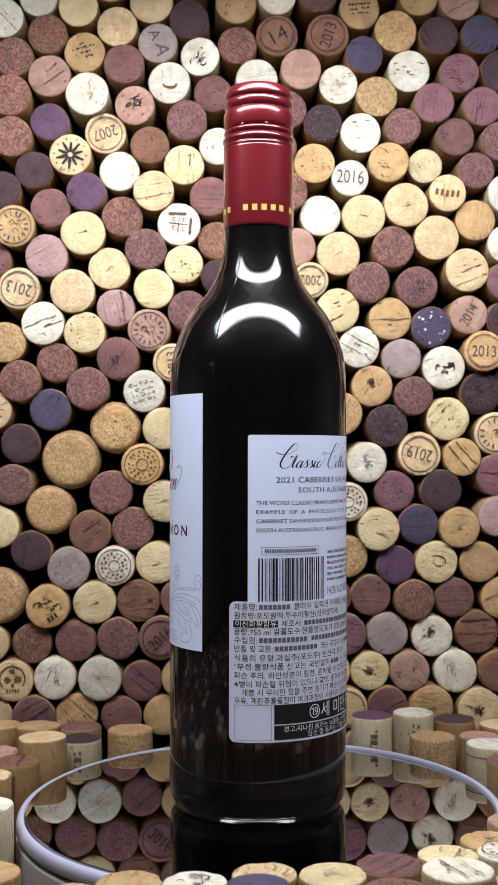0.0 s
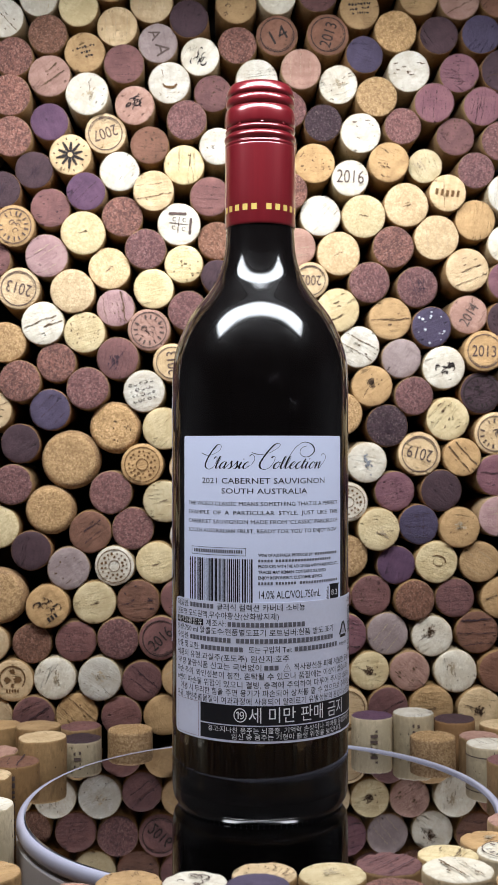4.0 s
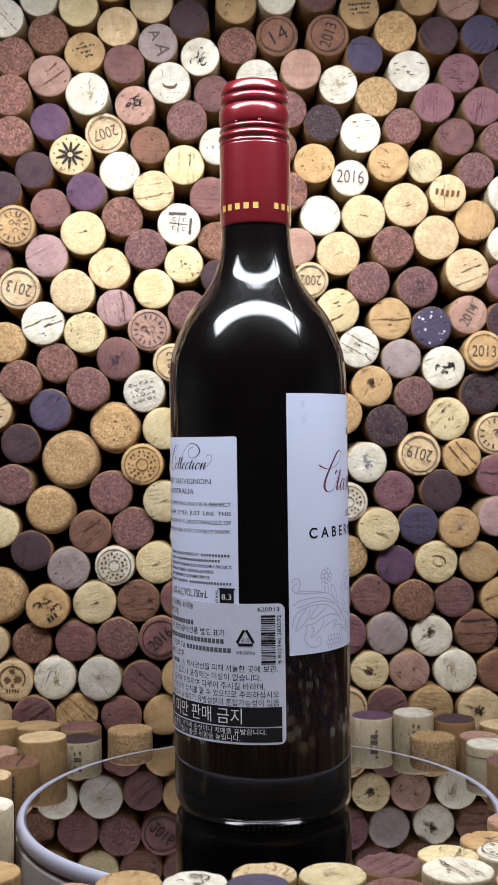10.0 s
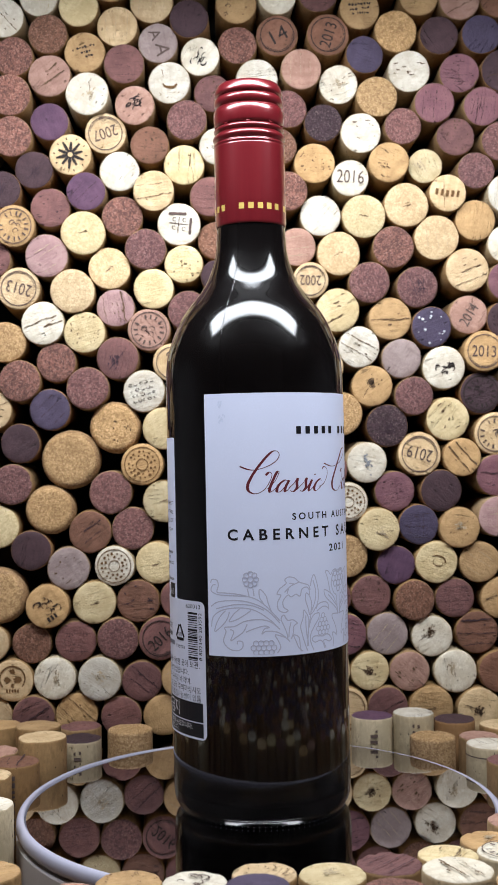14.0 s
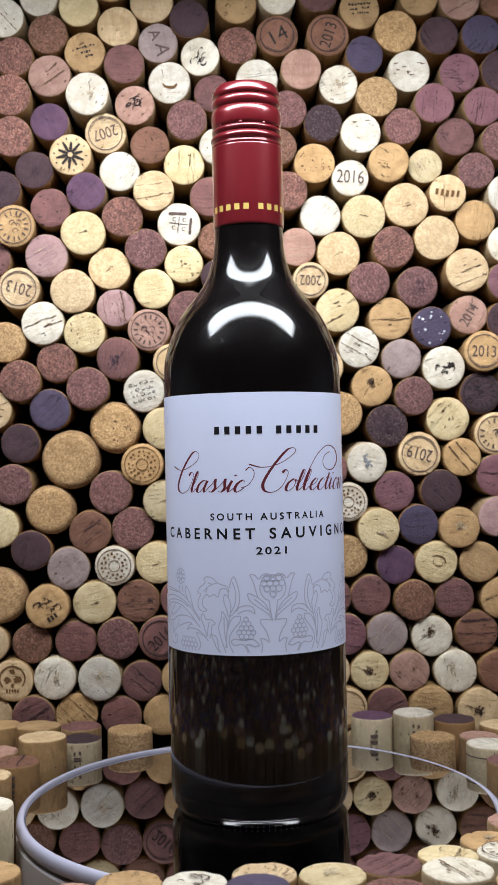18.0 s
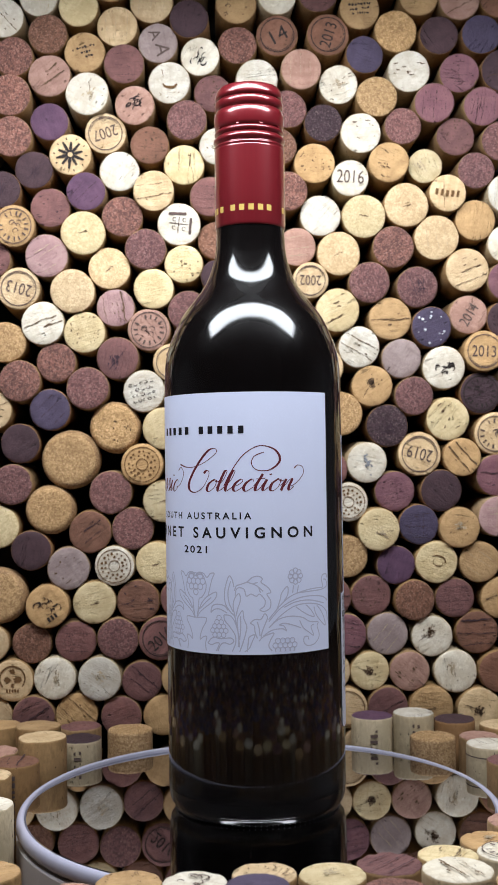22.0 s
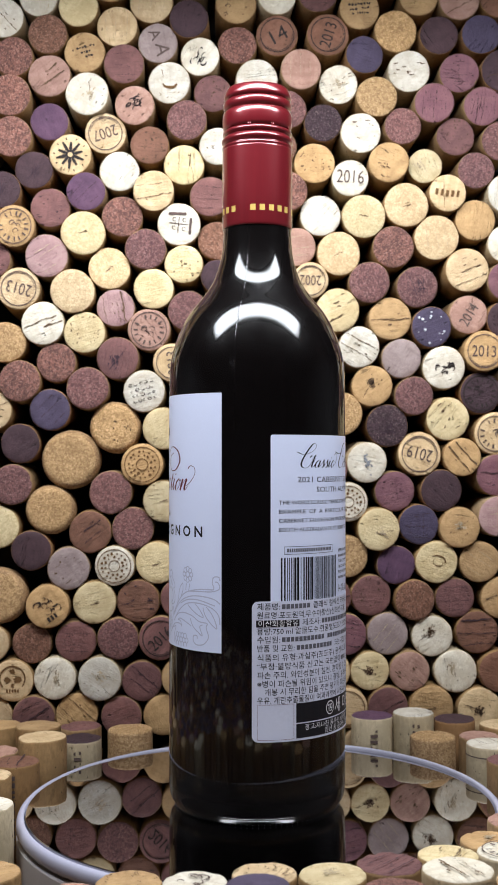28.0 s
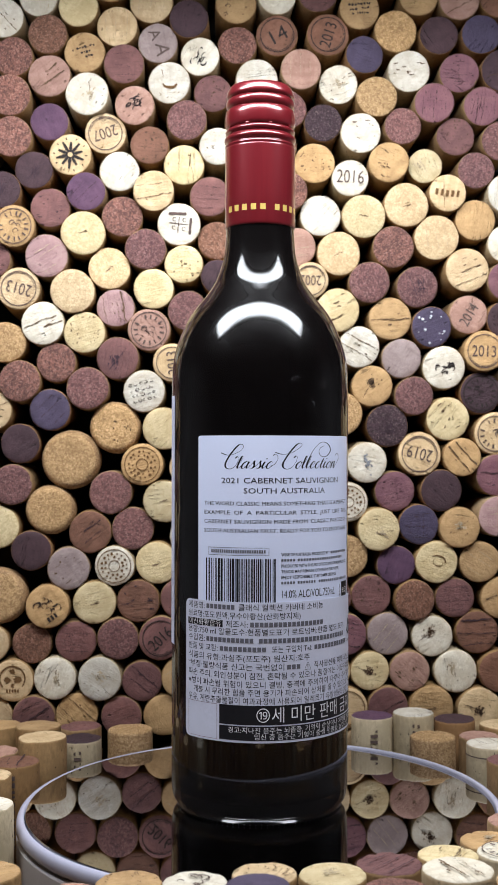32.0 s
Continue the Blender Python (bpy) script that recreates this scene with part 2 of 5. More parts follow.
def cork_bmesh(seed, mushroom=False, length=CORK_L, segments=30, worn=1.0):
    """A cork whose end lies at z = 0 and whose body goes down from it, a little out of round, with a chipped rim."""
    rnd = random.Random(seed)
    ph = [rnd.uniform(0, 6.28) for _ in range(4)]
    amp = [rnd.uniform(0.003, 0.012), rnd.uniform(0.002, 0.007)]
    d = 0.0290 if mushroom else CORK_D
    bm = lathe(cork_profile(length, d, mushroom), segments, wobble=lambda a, r, z: 1 + amp[0] * math.sin(2 * a + ph[0]) + amp[1] * math.sin(3 * a + ph[1] + z * 60))
    chips = [(rnd.uniform(0, 6.28), rnd.uniform(0.1, 0.3), rnd.uniform(0.0001, 0.0005) * worn) for _ in range(int(5 * worn))]
    slope = rnd.uniform(-0.012, 0.012)
    for v in bm.verts:
        r = math.hypot(v.co.x, v.co.y)
        if v.co.z > -0.002:
            v.co.z += slope * v.co.x + 0.00016 * worn * noise.noise(v.co * 320 + Vector((seed * 3.1, 0, 0)))
            if r > d * 0.44:
                a = math.atan2(v.co.y, v.co.x)
                for at, wide, deep in chips:
                    off = abs((a - at + math.pi) % (2 * math.pi) - math.pi)
                    if off < wide:
                        k = (1 - off / wide) * deep
                        v.co.z -= k
                        v.co.x *= 1 - k * 26
                        v.co.y *= 1 - k * 26
    limit = d * (0.425 if mushroom else 0.487)
    for f in bm.faces:
        c = f.calc_center_median()
        f.material_index = 1 if c.z > -0.0006 and math.hypot(c.x, c.y) < limit else 0
        f.smooth = True
    return bm


CORK_MESHES = {}


def cork_mesh(kind, variant, flank=None):
    key = (kind, variant, flank)
    if key not in CORK_MESHES:
        big = kind.endswith(".big")
        base = kind.split(".")[0]
        bm = cork_bmesh(variant * 17 + len(CORK_MESHES) % 7, big, segments=30 if variant < 4 else 56, worn=1.0 if variant < 4 else 1.15)
        me = bpy.data.meshes.new("champagne_cork" if big else "wine_cork")
        bm.to_mesh(me)
        bm.free()
        me.materials.append(FLANK[flank or ("big" if big else base)])
        me.materials.append(END[base + ".a" if big else kind])
        me.set_sharp_from_angle(angle=radians(50))
        CORK_MESHES[key] = me
    return CORK_MESHES[key]


def blob(bm, x, y, r, rnd, z=0.00007, n=8, stretch=1.0, turn=0.0):
    c, s = math.cos(turn), math.sin(turn)
    ring = []
    for i in range(n):
        a = 2 * math.pi * i / n
        k = r * rnd.uniform(0.65, 1.15)
        u, v = math.cos(a) * k * stretch, math.sin(a) * k
        ring.append(bm.verts.new((x + u * c - v * s, y + u * s + v * c, z)))
    bm.faces.new(ring)


def jag(bm, rnd, x0, y0, x1, y1, wide, rough=1.0):
    """A ragged split from one point to another, its width changing all along; millimetres."""
    long = math.hypot(x1 - x0, y1 - y0) or 1.0
    n = max(5, int(long / 0.55))
    ux, uy = (x1 - x0) / long, (y1 - y0) / long
    off, rows, swell = 0.0, [], 0.7
    for i in range(n + 1):
        off = off * 0.8 + rnd.uniform(-0.24, 0.24) * rough
        u = long * i / n
        x, y = x0 + u * ux - off * uy, y0 + u * uy + off * ux
        swell = 0.55 * swell + 0.45 * rnd.choice((0.1, 0.5, 0.9, 1.6))
        w = wide * 0.5 * swell * (0.3 if i in (0, n) else 1.0)
        if math.hypot(x, y) < 10.3:
            rows.append([bm.verts.new(((x - s * uy * w) * MM, (y + s * ux * w) * MM, 0.00006)) for s in (1, -1)])
    for a, b in zip(rows, rows[1:]):
        bm.faces.new((a[1], b[1], b[0], a[0]))


def mark_parts(mark, seed, stained=False):
    """What is printed, branded, split or bored into a cork's end: (part name, bmesh, material) rows, in the end's plane."""
    rnd = random.Random(seed)
    r = CORK_D / 2
    bm = bmesh.new()
    name, mat = "stamp", INK_FADED
    extra = []
    tone = SPLIT_DARK if stained else SPLIT
    if mark == "slits":
        name, mat = "crack", tone
        count = rnd.choice((1, 2, 2, 3))
        for i in range(count):
            y = (i - (count - 1) / 2) * rnd.uniform(4.5, 6.5) + rnd.uniform(-1, 1)
            half = math.sqrt(max(1.0, 10.2 ** 2 - y * y))
            x0, x1 = (-half, half) if rnd.random() < 0.45 else sorted((rnd.uniform(-half, 0), rnd.uniform(0.2, 1) * half))
            jag(bm, rnd, x0, y, x1, y + rnd.uniform(-1, 1), rnd.choice((0.35, 0.5, 0.8)))
        for _ in range(rnd.randint(1, 4)):
            x, y = rnd.uniform(-6, 6), rnd.uniform(-6, 6)
            jag(bm, rnd, x, y, x + rnd.uniform(0.8, 2.2), y + rnd.uniform(-0.3, 0.3), 0.6)
    elif mark == "lent":
        name, mat = "pitting", tone
        for _ in range(rnd.randint(7, 11)):
            a, q = rnd.uniform(0, 6.28), 8.4 * math.sqrt(rnd.random())
            x, y, l = q * math.cos(a), q * math.sin(a), rnd.uniform(0.5, 3.2)
            jag(bm, rnd, x - l / 2, y, x + l / 2, y + rnd.uniform(-0.4, 0.4), rnd.uniform(0.3, 0.95))
    elif mark in ("hair", "grid"):
        name, mat = "crack", tone if stained else TORN
        for i in range(3):
            y = -5.4 + i * 5.2 + rnd.uniform(-1.6, 1.6)
            half = math.sqrt(max(1.0, 10.1 ** 2 - y * y))
            jag(bm, rnd, -half * rnd.uniform(0.3, 1), y, half * rnd.uniform(0.3, 1), y + rnd.uniform(-0.8, 0.8), rnd.uniform(0.12, 0.28), 0.5)
        if mark == "grid":
            x = rnd.uniform(-4, 4)
            jag(bm, rnd, x, -rnd.uniform(1, 7), x + rnd.uniform(-0.5, 0.5), rnd.uniform(1, 7), 0.16, 0.5)
            for _ in range(9):
                x, y = rnd.uniform(-6.5, 6.5), rnd.uniform(-6.5, 6.5)
                jag(bm, rnd, x, y, x + rnd.uniform(0.6, 1.6), y, 0.45)
    elif mark == "gouge":
        name, mat = "crack", tone
        x, y = rnd.uniform(-2, 2), rnd.uniform(-2, 2)
        ring = bmesh.new()
        for _ in range(14):
            px, py, h = x + rnd.gauss(0, 1.6), y + rnd.gauss(0, 1.3), rnd.uniform(-0.6, 0.6)
            jag(ring, rnd, px - math.cos(h), py - math.sin(h), px + math.cos(h), py + math.sin(h), rnd.uniform(0.3, 0.8))
        extra.append(("torn_patch", ring, BLOT if stained else TORN))
        pts = arc(x, y, rnd.uniform(1.6, 2.6), 200, 200 + rnd.uniform(80, 170), 5, 0.8)
        for (ax, ay), (bx, by) in zip(pts, pts[1:]):
            jag(bm, rnd, ax, ay, bx, by, rnd.uniform(0.3, 0.7))
        jag(bm, rnd, x + 2, y + 1, x + rnd.uniform(4, 6), y + rnd.uniform(1, 4), 0.35)
        for _ in range(4):
            px, py = rnd.uniform(-7, 7), rnd.uniform(-7, 7)
            jag(bm, rnd, px, py, px + rnd.uniform(0.5, 1.2), py + rnd.uniform(-0.4, 0.4), 0.45)
    elif mark == "chips":
        name, mat = "pitting", PIT
        for _ in range(24):
            a, q = rnd.uniform(0, 6.28), 9.6 * math.sqrt(rnd.random())
            x, y, h, l = q * math.cos(a), q * math.sin(a), rnd.uniform(0, 3.14), rnd.uniform(0.5, 1.7)
            jag(bm, rnd, x, y, x + l * math.cos(h), y + l * math.sin(h), rnd.uniform(0.3, 0.75))
    elif mark == "blot":
        name, mat = "wine_blot", BLOT
        x, y = rnd.uniform(-2.5, 2.5), rnd.uniform(-2, 2)
        for i in range(22):
            px, py = x + rnd.gauss(0, 1.9), y + rnd.gauss(0, 1.5)
            jag(bm, rnd, px - rnd.uniform(0.4, 1.4), py, px + rnd.uniform(0.4, 1.4), py + rnd.uniform(-0.4, 0.4), rnd.uniform(0.4, 0.9))
        jag(bm, rnd, -7, rnd.uniform(-5, 5), 6, rnd.uniform(-5, 5), 0.3)
    elif mark == "brand":
        mat = BURN
        for i in range(5):
            x, q = -6.6 + i * 3.1, rnd.uniform(-0.6, 0.6)
            strip(bm, [(x * MM, (-1.9 + q) * MM), ((x + 0.2) * MM, (1.9 + q) * MM)], rnd.uniform(1.3, 1.9) * MM, taper=False)
        jag(bm, rnd, -1, -9, -3.5, 8, 0.4)
    elif mark == "skull":
        mat = BURN
        strip(bm, [(p * MM, q * MM) for p, q in arc(0, 1.2, 6.4, -40, 220, 26)], 0.7 * MM, taper=False)
        for x, y, q in ((-2.7, 0.6, 1.9), (2.7, 0.6, 1.9), (0, -2.2, 0.9), (0, 5.0, 1.5)):
            blob(bm, x * MM, y * MM, q * MM, rnd, n=11, stretch=1.15)
        for i in range(5):
            strip(bm, [((-2.8 + 1.4 * i) * MM, -6.0 * MM), ((-2.8 + 1.4 * i) * MM, -4.2 * MM)], 0.8 * MM, taper=False)
    elif mark == "scrawl":
        mat = INK
        for _ in range(9):
            x, y, a0 = rnd.uniform(-4, 4), rnd.uniform(-3.5, 3.5), rnd.uniform(0, 360)
            strip(bm, [(p * MM, q * MM) for p, q in arc(x, y, rnd.uniform(0.9, 2.2), a0, a0 + rnd.uniform(100, 240), 10, rnd.uniform(0.4, 0.9))], rnd.uniform(0.45, 0.9) * MM)
        for _ in range(4):
            x, y = rnd.uniform(-4, 3), rnd.uniform(-3.5, 3.5)
            jag(bm, rnd, x, y, x + rnd.uniform(2, 4.5), y + rnd.uniform(-1.5, 1.5), 0.6)
    elif mark == "nick":
        name, mat = "crack", tone
        jag(bm, rnd, -2.4, rnd.uniform(-1, 1), 2.2, rnd.uniform(-1, 1), 0.5)
        strip(bm, [(p * MM, q * MM) for p, q in arc(0.6, -0.4, 1.6, 20, 110, 8, 0.6)], 0.28 * MM)
    elif mark == "dots":
        name, mat = "pitting", PIT
        for _ in range(16):
            a, q = rnd.uniform(0, 6.28), r * 0.85 * math.sqrt(rnd.random())
            blob(bm, q * math.cos(a), q * math.sin(a), rnd.uniform(0.00018, 0.0005), rnd, stretch=rnd.uniform(1, 2.4), turn=rnd.uniform(0, 3))
    elif mark == "pit":
        name, mat = "bored_hole", PIT
        x, y = rnd.uniform(-1, 3), rnd.uniform(-2, 3)
        ring = bmesh.new()
        for _ in range(26):
            px, py, h = x + rnd.gauss(0, 1.7), y + rnd.gauss(0, 1.5), rnd.uniform(0, 3.14)
            jag(ring, rnd, px, py, px + 1.2 * math.cos(h), py + 1.2 * math.sin(h), rnd.uniform(0.4, 0.8))
        extra.append(("bruise", ring, SPLIT))
        for _ in range(24):
            px, py, h = x + rnd.gauss(0, 0.8), y + rnd.gauss(0, 0.7), rnd.uniform(0, 3.14)
            jag(bm, rnd, px - 0.7 * math.cos(h), py - 0.7 * math.sin(h), px + 0.7 * math.cos(h), py + 0.7 * math.sin(h), rnd.uniform(0.5, 0.9))
        for v in bm.verts:
            v.co.z = 0.00009
        jag(bm, rnd, -8, rnd.uniform(-2, 3), x, y, 0.4)
    elif mark == "bars":
        mat = INK
        for row in range(3):
            x = -6.0 + row * 0.8
            while x < 5.5 - row:
                w = rnd.uniform(0.5, 1.5)
                if rnd.random() < 0.8:
                    strip(bm, [(x * MM, (2.6 - row * 2.4) * MM), ((x + w) * MM, (2.6 - row * 2.4 + rnd.uniform(-0.5, 0.5)) * MM)], rnd.uniform(0.6, 1.5) * MM, taper=False)
                x += w + 0.5
    elif mark in ("curl", "dog", "script", "smudge", "ring1"):
        mat = {"dog": INK, "script": INK, "smudge": plain("smudged_ink", (0.22, 0.23, 0.25), 0.8, grain=0.3, scale=2000), "curl": INK_FADED, "ring1": BURN}[mark]
        if mark == "script":
            for row in range(4):
                for i in range(5):
                    x, y = (-6 + i * 2.7 + rnd.uniform(-0.5, 0.5)), 4.4 - row * 2.9
                    if math.hypot(x, y) < 8.6:
                        strip(bm, [(p * MM, q * MM) for p, q in arc(x, y, rnd.uniform(0.6, 1.1), rnd.uniform(0, 200), rnd.uniform(260, 480), 9, 0.7)], 0.34 * MM)
        elif mark == "smudge":
            for i in range(26):
                x = rnd.gauss(0, 1.7)
                blob(bm, x * MM, (-x * 1.1 + rnd.gauss(0, 1.6)) * MM, rnd.uniform(0.3, 0.8) * MM, rnd, z=(0.00005 + i * 0.000002))
        elif mark == "ring1":
            strip(bm, [(p * MM, q * MM) for p, q in arc(0.5, 1.5, 3.6, 170, -20, 16, 0.6)], 0.6 * MM)
            strip(bm, [(p * MM, q * MM) for p, q in arc(0.5, 0.2, 2.6, 150, 400, 16, 0.7)], 0.35 * MM)
        else:
            for _ in range(11):
                x, y = rnd.uniform(-4.2, 4.2), rnd.uniform(-4.2, 4.2)
                a0 = rnd.uniform(0, 360)
                strip(bm, [(p * MM, q * MM) for p, q in arc(x, y, rnd.uniform(0.9, 2.3), a0, a0 + rnd.uniform(120, 300), 12, rnd.uniform(0.5, 1))], rnd.uniform(0.3, 0.6) * MM)
            if mark == "dog":
                for i in range(3):
                    strip(bm, [((-3 + i * 2) * MM, -7.0 * MM), ((-3 + i * 2) * MM, -4.6 * MM)], 1.2 * MM, taper=False)
    elif mark == "hook":
        mat = BURN
        strip(bm, [(p * MM, q * MM) for p, q in arc(0.3, -0.4, 3.6, 185, 355, 14, 0.62)], 1.5 * MM)
        jag(bm, rnd, -4, 7, -2.4, 2.5, 0.4)
        for _ in range(7):
            px, py = rnd.uniform(-7, 7), rnd.uniform(-8, -5)
            jag(bm, rnd, px, py, px + rnd.uniform(0.4, 1.0), py + 0.2, 0.45)
    elif mark == "star":
        mat = INK
        for i in range(10):
            a = math.radians(36 * i + 10)
            long = 6.6 if i % 2 else 7.6
            strip(bm, [(1.3 * MM * math.cos(a), 1.3 * MM * math.sin(a)), (3.4 * MM * math.cos(a), 3.4 * MM * math.sin(a)), (long * MM * math.cos(a), long * MM * math.sin(a))], 1.7 * MM)
            b = a + math.radians(18)
            blob(bm, 8.4 * MM * math.cos(b), 8.4 * MM * math.sin(b), 0.36 * MM, rnd, stretch=2.2, turn=b)
    elif mark in ("ring", "ornate", "ringtext", "frame"):
        mat = {"ring": BURN, "ornate": BURN, "ringtext": INK if stained else INK_FADED, "frame": INK_FADED}[mark]
        if mark != "frame":
            strip(bm, arc(0, 0, 0.0090, 0, 360, 40), 0.00042, taper=False)
        if mark == "ornate":
            strip(bm, arc(0, 0, 0.0030, 0, 360, 24), 0.0004, taper=False)
            for ring_r, count in ((0.0048, 11), (0.0068, 16)):
                for i in range(count):
                    a = 2 * math.pi * (i + rnd.uniform(-0.2, 0.2)) / count
                    blob(bm, ring_r * math.cos(a), ring_r * math.sin(a), rnd.uniform(0.5, 0.95) * MM, rnd)
        elif mark == "ringtext":
            for i in range(15):
                a = 2 * math.pi * i / 15 + rnd.uniform(-0.05, 0.05)
                if i % 8 != 7:
                    strip(bm, [(5.6 * MM * math.cos(a), 5.6 * MM * math.sin(a)), (7.8 * MM * math.cos(a), 7.8 * MM * math.sin(a))], rnd.uniform(0.45, 1.0) * MM, taper=False)
            for _ in range(5):
                x, y = rnd.uniform(-2.5, 2.5), rnd.uniform(-2.5, 2.5)
                strip(bm, [(p * MM, q * MM) for p, q in arc(x, y, 1.4, 0, rnd.uniform(150, 330), 10)], 0.35 * MM)
        elif mark == "frame":
            for x0, y0, x1, y1, w in ((-6, 4.8, 3, 5.8, 1.4), (5.6, 4, 5.9, -4.4, 1.3), (-0.4, 4, -0.2, -4.6, 0.4), (-5, 0.2, 4.6, 0.4, 0.4)):
                strip(bm, [(x0 * MM, y0 * MM), (x1 * MM, y1 * MM)], w * MM, taper=False)
            for x, y in ((-2.6, 2.3), (2.4, 2.5), (-2.4, -2), (2.6, -2)):
                strip(bm, [(p * MM, q * MM) for p, q in arc(x, y, 0.9, 20, 340, 12)], 0.35 * MM)
    elif mark == "AA":
        mat = INK_FADED
        join_into(bm, words_mesh("A", 0.0062, depth=0.00007), -0.0042, -0.0035, 12)
        join_into(bm, words_mesh("A", 0.0078, depth=0.00007), 0.0038, -0.0020, -4)
    elif mark.startswith("y"):
        mat = INK_FADED
        ringed = mark[1] == "r" or mark[1:] not in ("2016", "2014")
        year = mark[1:].lstrip("r")
        mat = INK if mark[1] == "r" or stained else INK_FADED
        if year == "14":
            join_into(bm, words_mesh("14", 0.0075, 1.1, depth=0.00007), 0, -0.0037)
        else:
            join_into(bm, words_mesh(year, 0.0078 if mark == "y2016" else 0.0060, 1.0, width=0.0160 if mark == "y2016" else 0.0128, depth=0.00007), 0, -0.0030)
        if ringed:
            strip(bm, arc(0, 0, 0.0088, 0, 360, 40), 0.00045, taper=False)
            strip(bm, arc(0, 0, 0.0080, 200, 335, 24), 0.00025, taper=False)
    elif mark == "drops":
        rows = []
        for i in range(14):
            a, q = rnd.uniform(0, 6.28), r * 0.8 * math.sqrt(rnd.random())
            d = bmesh.new()
            bmesh.ops.create_uvsphere(d, u_segments=10, v_segments=6, radius=rnd.uniform(0.0003, 0.0008))
            for v in d.verts:
                v.co.z = max(v.co.z * 0.6, 0) + 0.00003
                v.co.x += q * math.cos(a)
                v.co.y += q * math.sin(a)
            rows.append(("water_droplet", d, WATER))
        bm.free()
        return rows
    return extra + [(name, bm, mat)]


# clear beads, half opaque white so that their highlights are painted into the colour
WATER = plain("water_bead_painted_glint", (0.9, 0.93, 1.0), 0.12, spec=1.0)
WATER.node_tree.nodes["Principled BSDF"].inputs["Transmission Weight"].default_value = 0.55
WATER.node_tree.nodes["Principled BSDF"].inputs["IOR"].default_value = 1.33

MARK_WORDS = {"slits": "with dark splits", "lent": "with dark slot-like pores", "hair": "with fine hairlines", "grid": "with fine crossing lines", "gouge": "with a torn patch", "chips": "with dark crumbly pores", "blot": "with a dark wine blot", "brand": "with a brown lettered stamp", "skull": "with a brown round stamp", "scrawl": "with a black scrawled stamp", "nick": "with a small dark nick", "dots": "with dark pores", "pit": "with a dark hole", "bars": "with a faint printed stamp", "curl": "with a scrolled stamp", "dog": "with a dark printed stamp",
              "script": "with a handwritten-looking stamp", "smudge": "with a smudged grey stamp", "hook": "with a brown curved mark", "star": "with a black star stamp", "ring": "with a ring stamp",
              "ring1": "with a brown scrawled mark", "ornate": "with an ornate round stamp", "ringtext": "with a round lettered stamp", "frame": "with a grey square stamp",
              "AA": "with faded letters", "drops": "with whitened droplets on it"}
COUNT = [0]


def cork_words(kind, mark):
    base, style = (kind.split(".") + [""])[:2]
    text = KINDS[base][3]
    text += {"a": " crumb-pressed cork", "big": " champagne cork", "": " wine cork"}[style]
    key = mark.split("/")[0]
    text += " " + (MARK_WORDS.get(key, "with a stamped year") if key else "with a plain end")
    return text


def add_marks(ob, mark, lift=0.0003, stained=False):
    for row in mark_parts(mark.split("/")[0], COUNT[0] * 7 + 3, stained):
        p = part(row[0], row[1], row[2], ob)
        p.location.z = lift


def wall_cork(x, z, d, kind, mark=""):
    """A cork lying in the stacked wall with its end to the front; millimetres."""
    COUNT[0] += 1
    rnd = random.Random(COUNT[0] * 31)
    big = kind.endswith(".big")
    ob = new("champagne_cork" if big else "wine_cork", cork_mesh(kind, rnd.randint(0, 3), "pale" if kind == "W" and rnd.random() < 0.4 else None))
    spin = float(mark.split("/")[1]) if "/" in mark else rnd.uniform(-40, 40) if mark else rnd.uniform(0, 360)
    deep = rnd.uniform(-0.0015, 0.0025)
    y = WALL_Y + WALL_SLOPE * x * MM + deep
    s = d * MM / (0.0290 if big else CORK_D)
    m = pose(x * MM, y, z * MM, 90 + rnd.gauss(0, 1.3), 0, WALL_YAW + rnd.gauss(0, 1.6)) @ pose(0, 0, 0, 0, 0, spin) @ Matrix.Diagonal((s, s, 1, 1))
    ob.matrix_world = m
    tagged(ob, cork_words(kind, mark) + " in the wall", "cork", "corks stacked in the wall")
    if mark:
        add_marks(ob, mark, stained=kind[0] in "PDNMRBV")
    return ob


def flank_marks(ob, d, length, rnd, turn, rings=False):
    """Printed bars that wrap round a cork's side."""
    bm = bmesh.new()
    r = d / 2 * 1.022 + 0.0001
    z = -0.0033 - rnd.uniform(0, 0.001)
    while z > -length * 0.8:
        h = rnd.uniform(0.0016, 0.0026)
        for lo, hi in ((-0.17, 0.17), (-0.17, -0.08), (0.06, 0.17)):
            if rnd.random() < 0.85:
                a0, a1, dz = turn + lo, turn + hi, h * rnd.uniform(0.3, 0.9)
                top = z - rnd.uniform(0, h - dz)
                mid = (a0 + a1) / 2
                quad = [bm.verts.new((r * math.cos(q), r * math.sin(q), zz)) for q, zz in ((a0, top), (mid, top), (a1, top), (a1, top - dz), (mid, top - dz), (a0, top - dz))]
                bm.faces.new((quad[0], quad[1], quad[4], quad[5]))
                bm.faces.new((quad[1], quad[2], quad[3], quad[4]))
        z -= h + 0.0008
    for top in (-0.0042, -0.0325) if rings else ():
        ring = [[bm.verts.new((r * math.cos(2 * math.pi * i / 40), r * math.sin(2 * math.pi * i / 40), zz)) for i in range(40)] for zz in (top, top - 0.0005)]
        for i in range(40):
            bm.faces.new((ring[0][i], ring[0][(i + 1) % 40], ring[1][(i + 1) % 40], ring[1][i]))
    bmesh.ops.recalc_face_normals(bm, faces=bm.faces)
    p = part("side_print", bm, INK_FADED, ob)
    return p


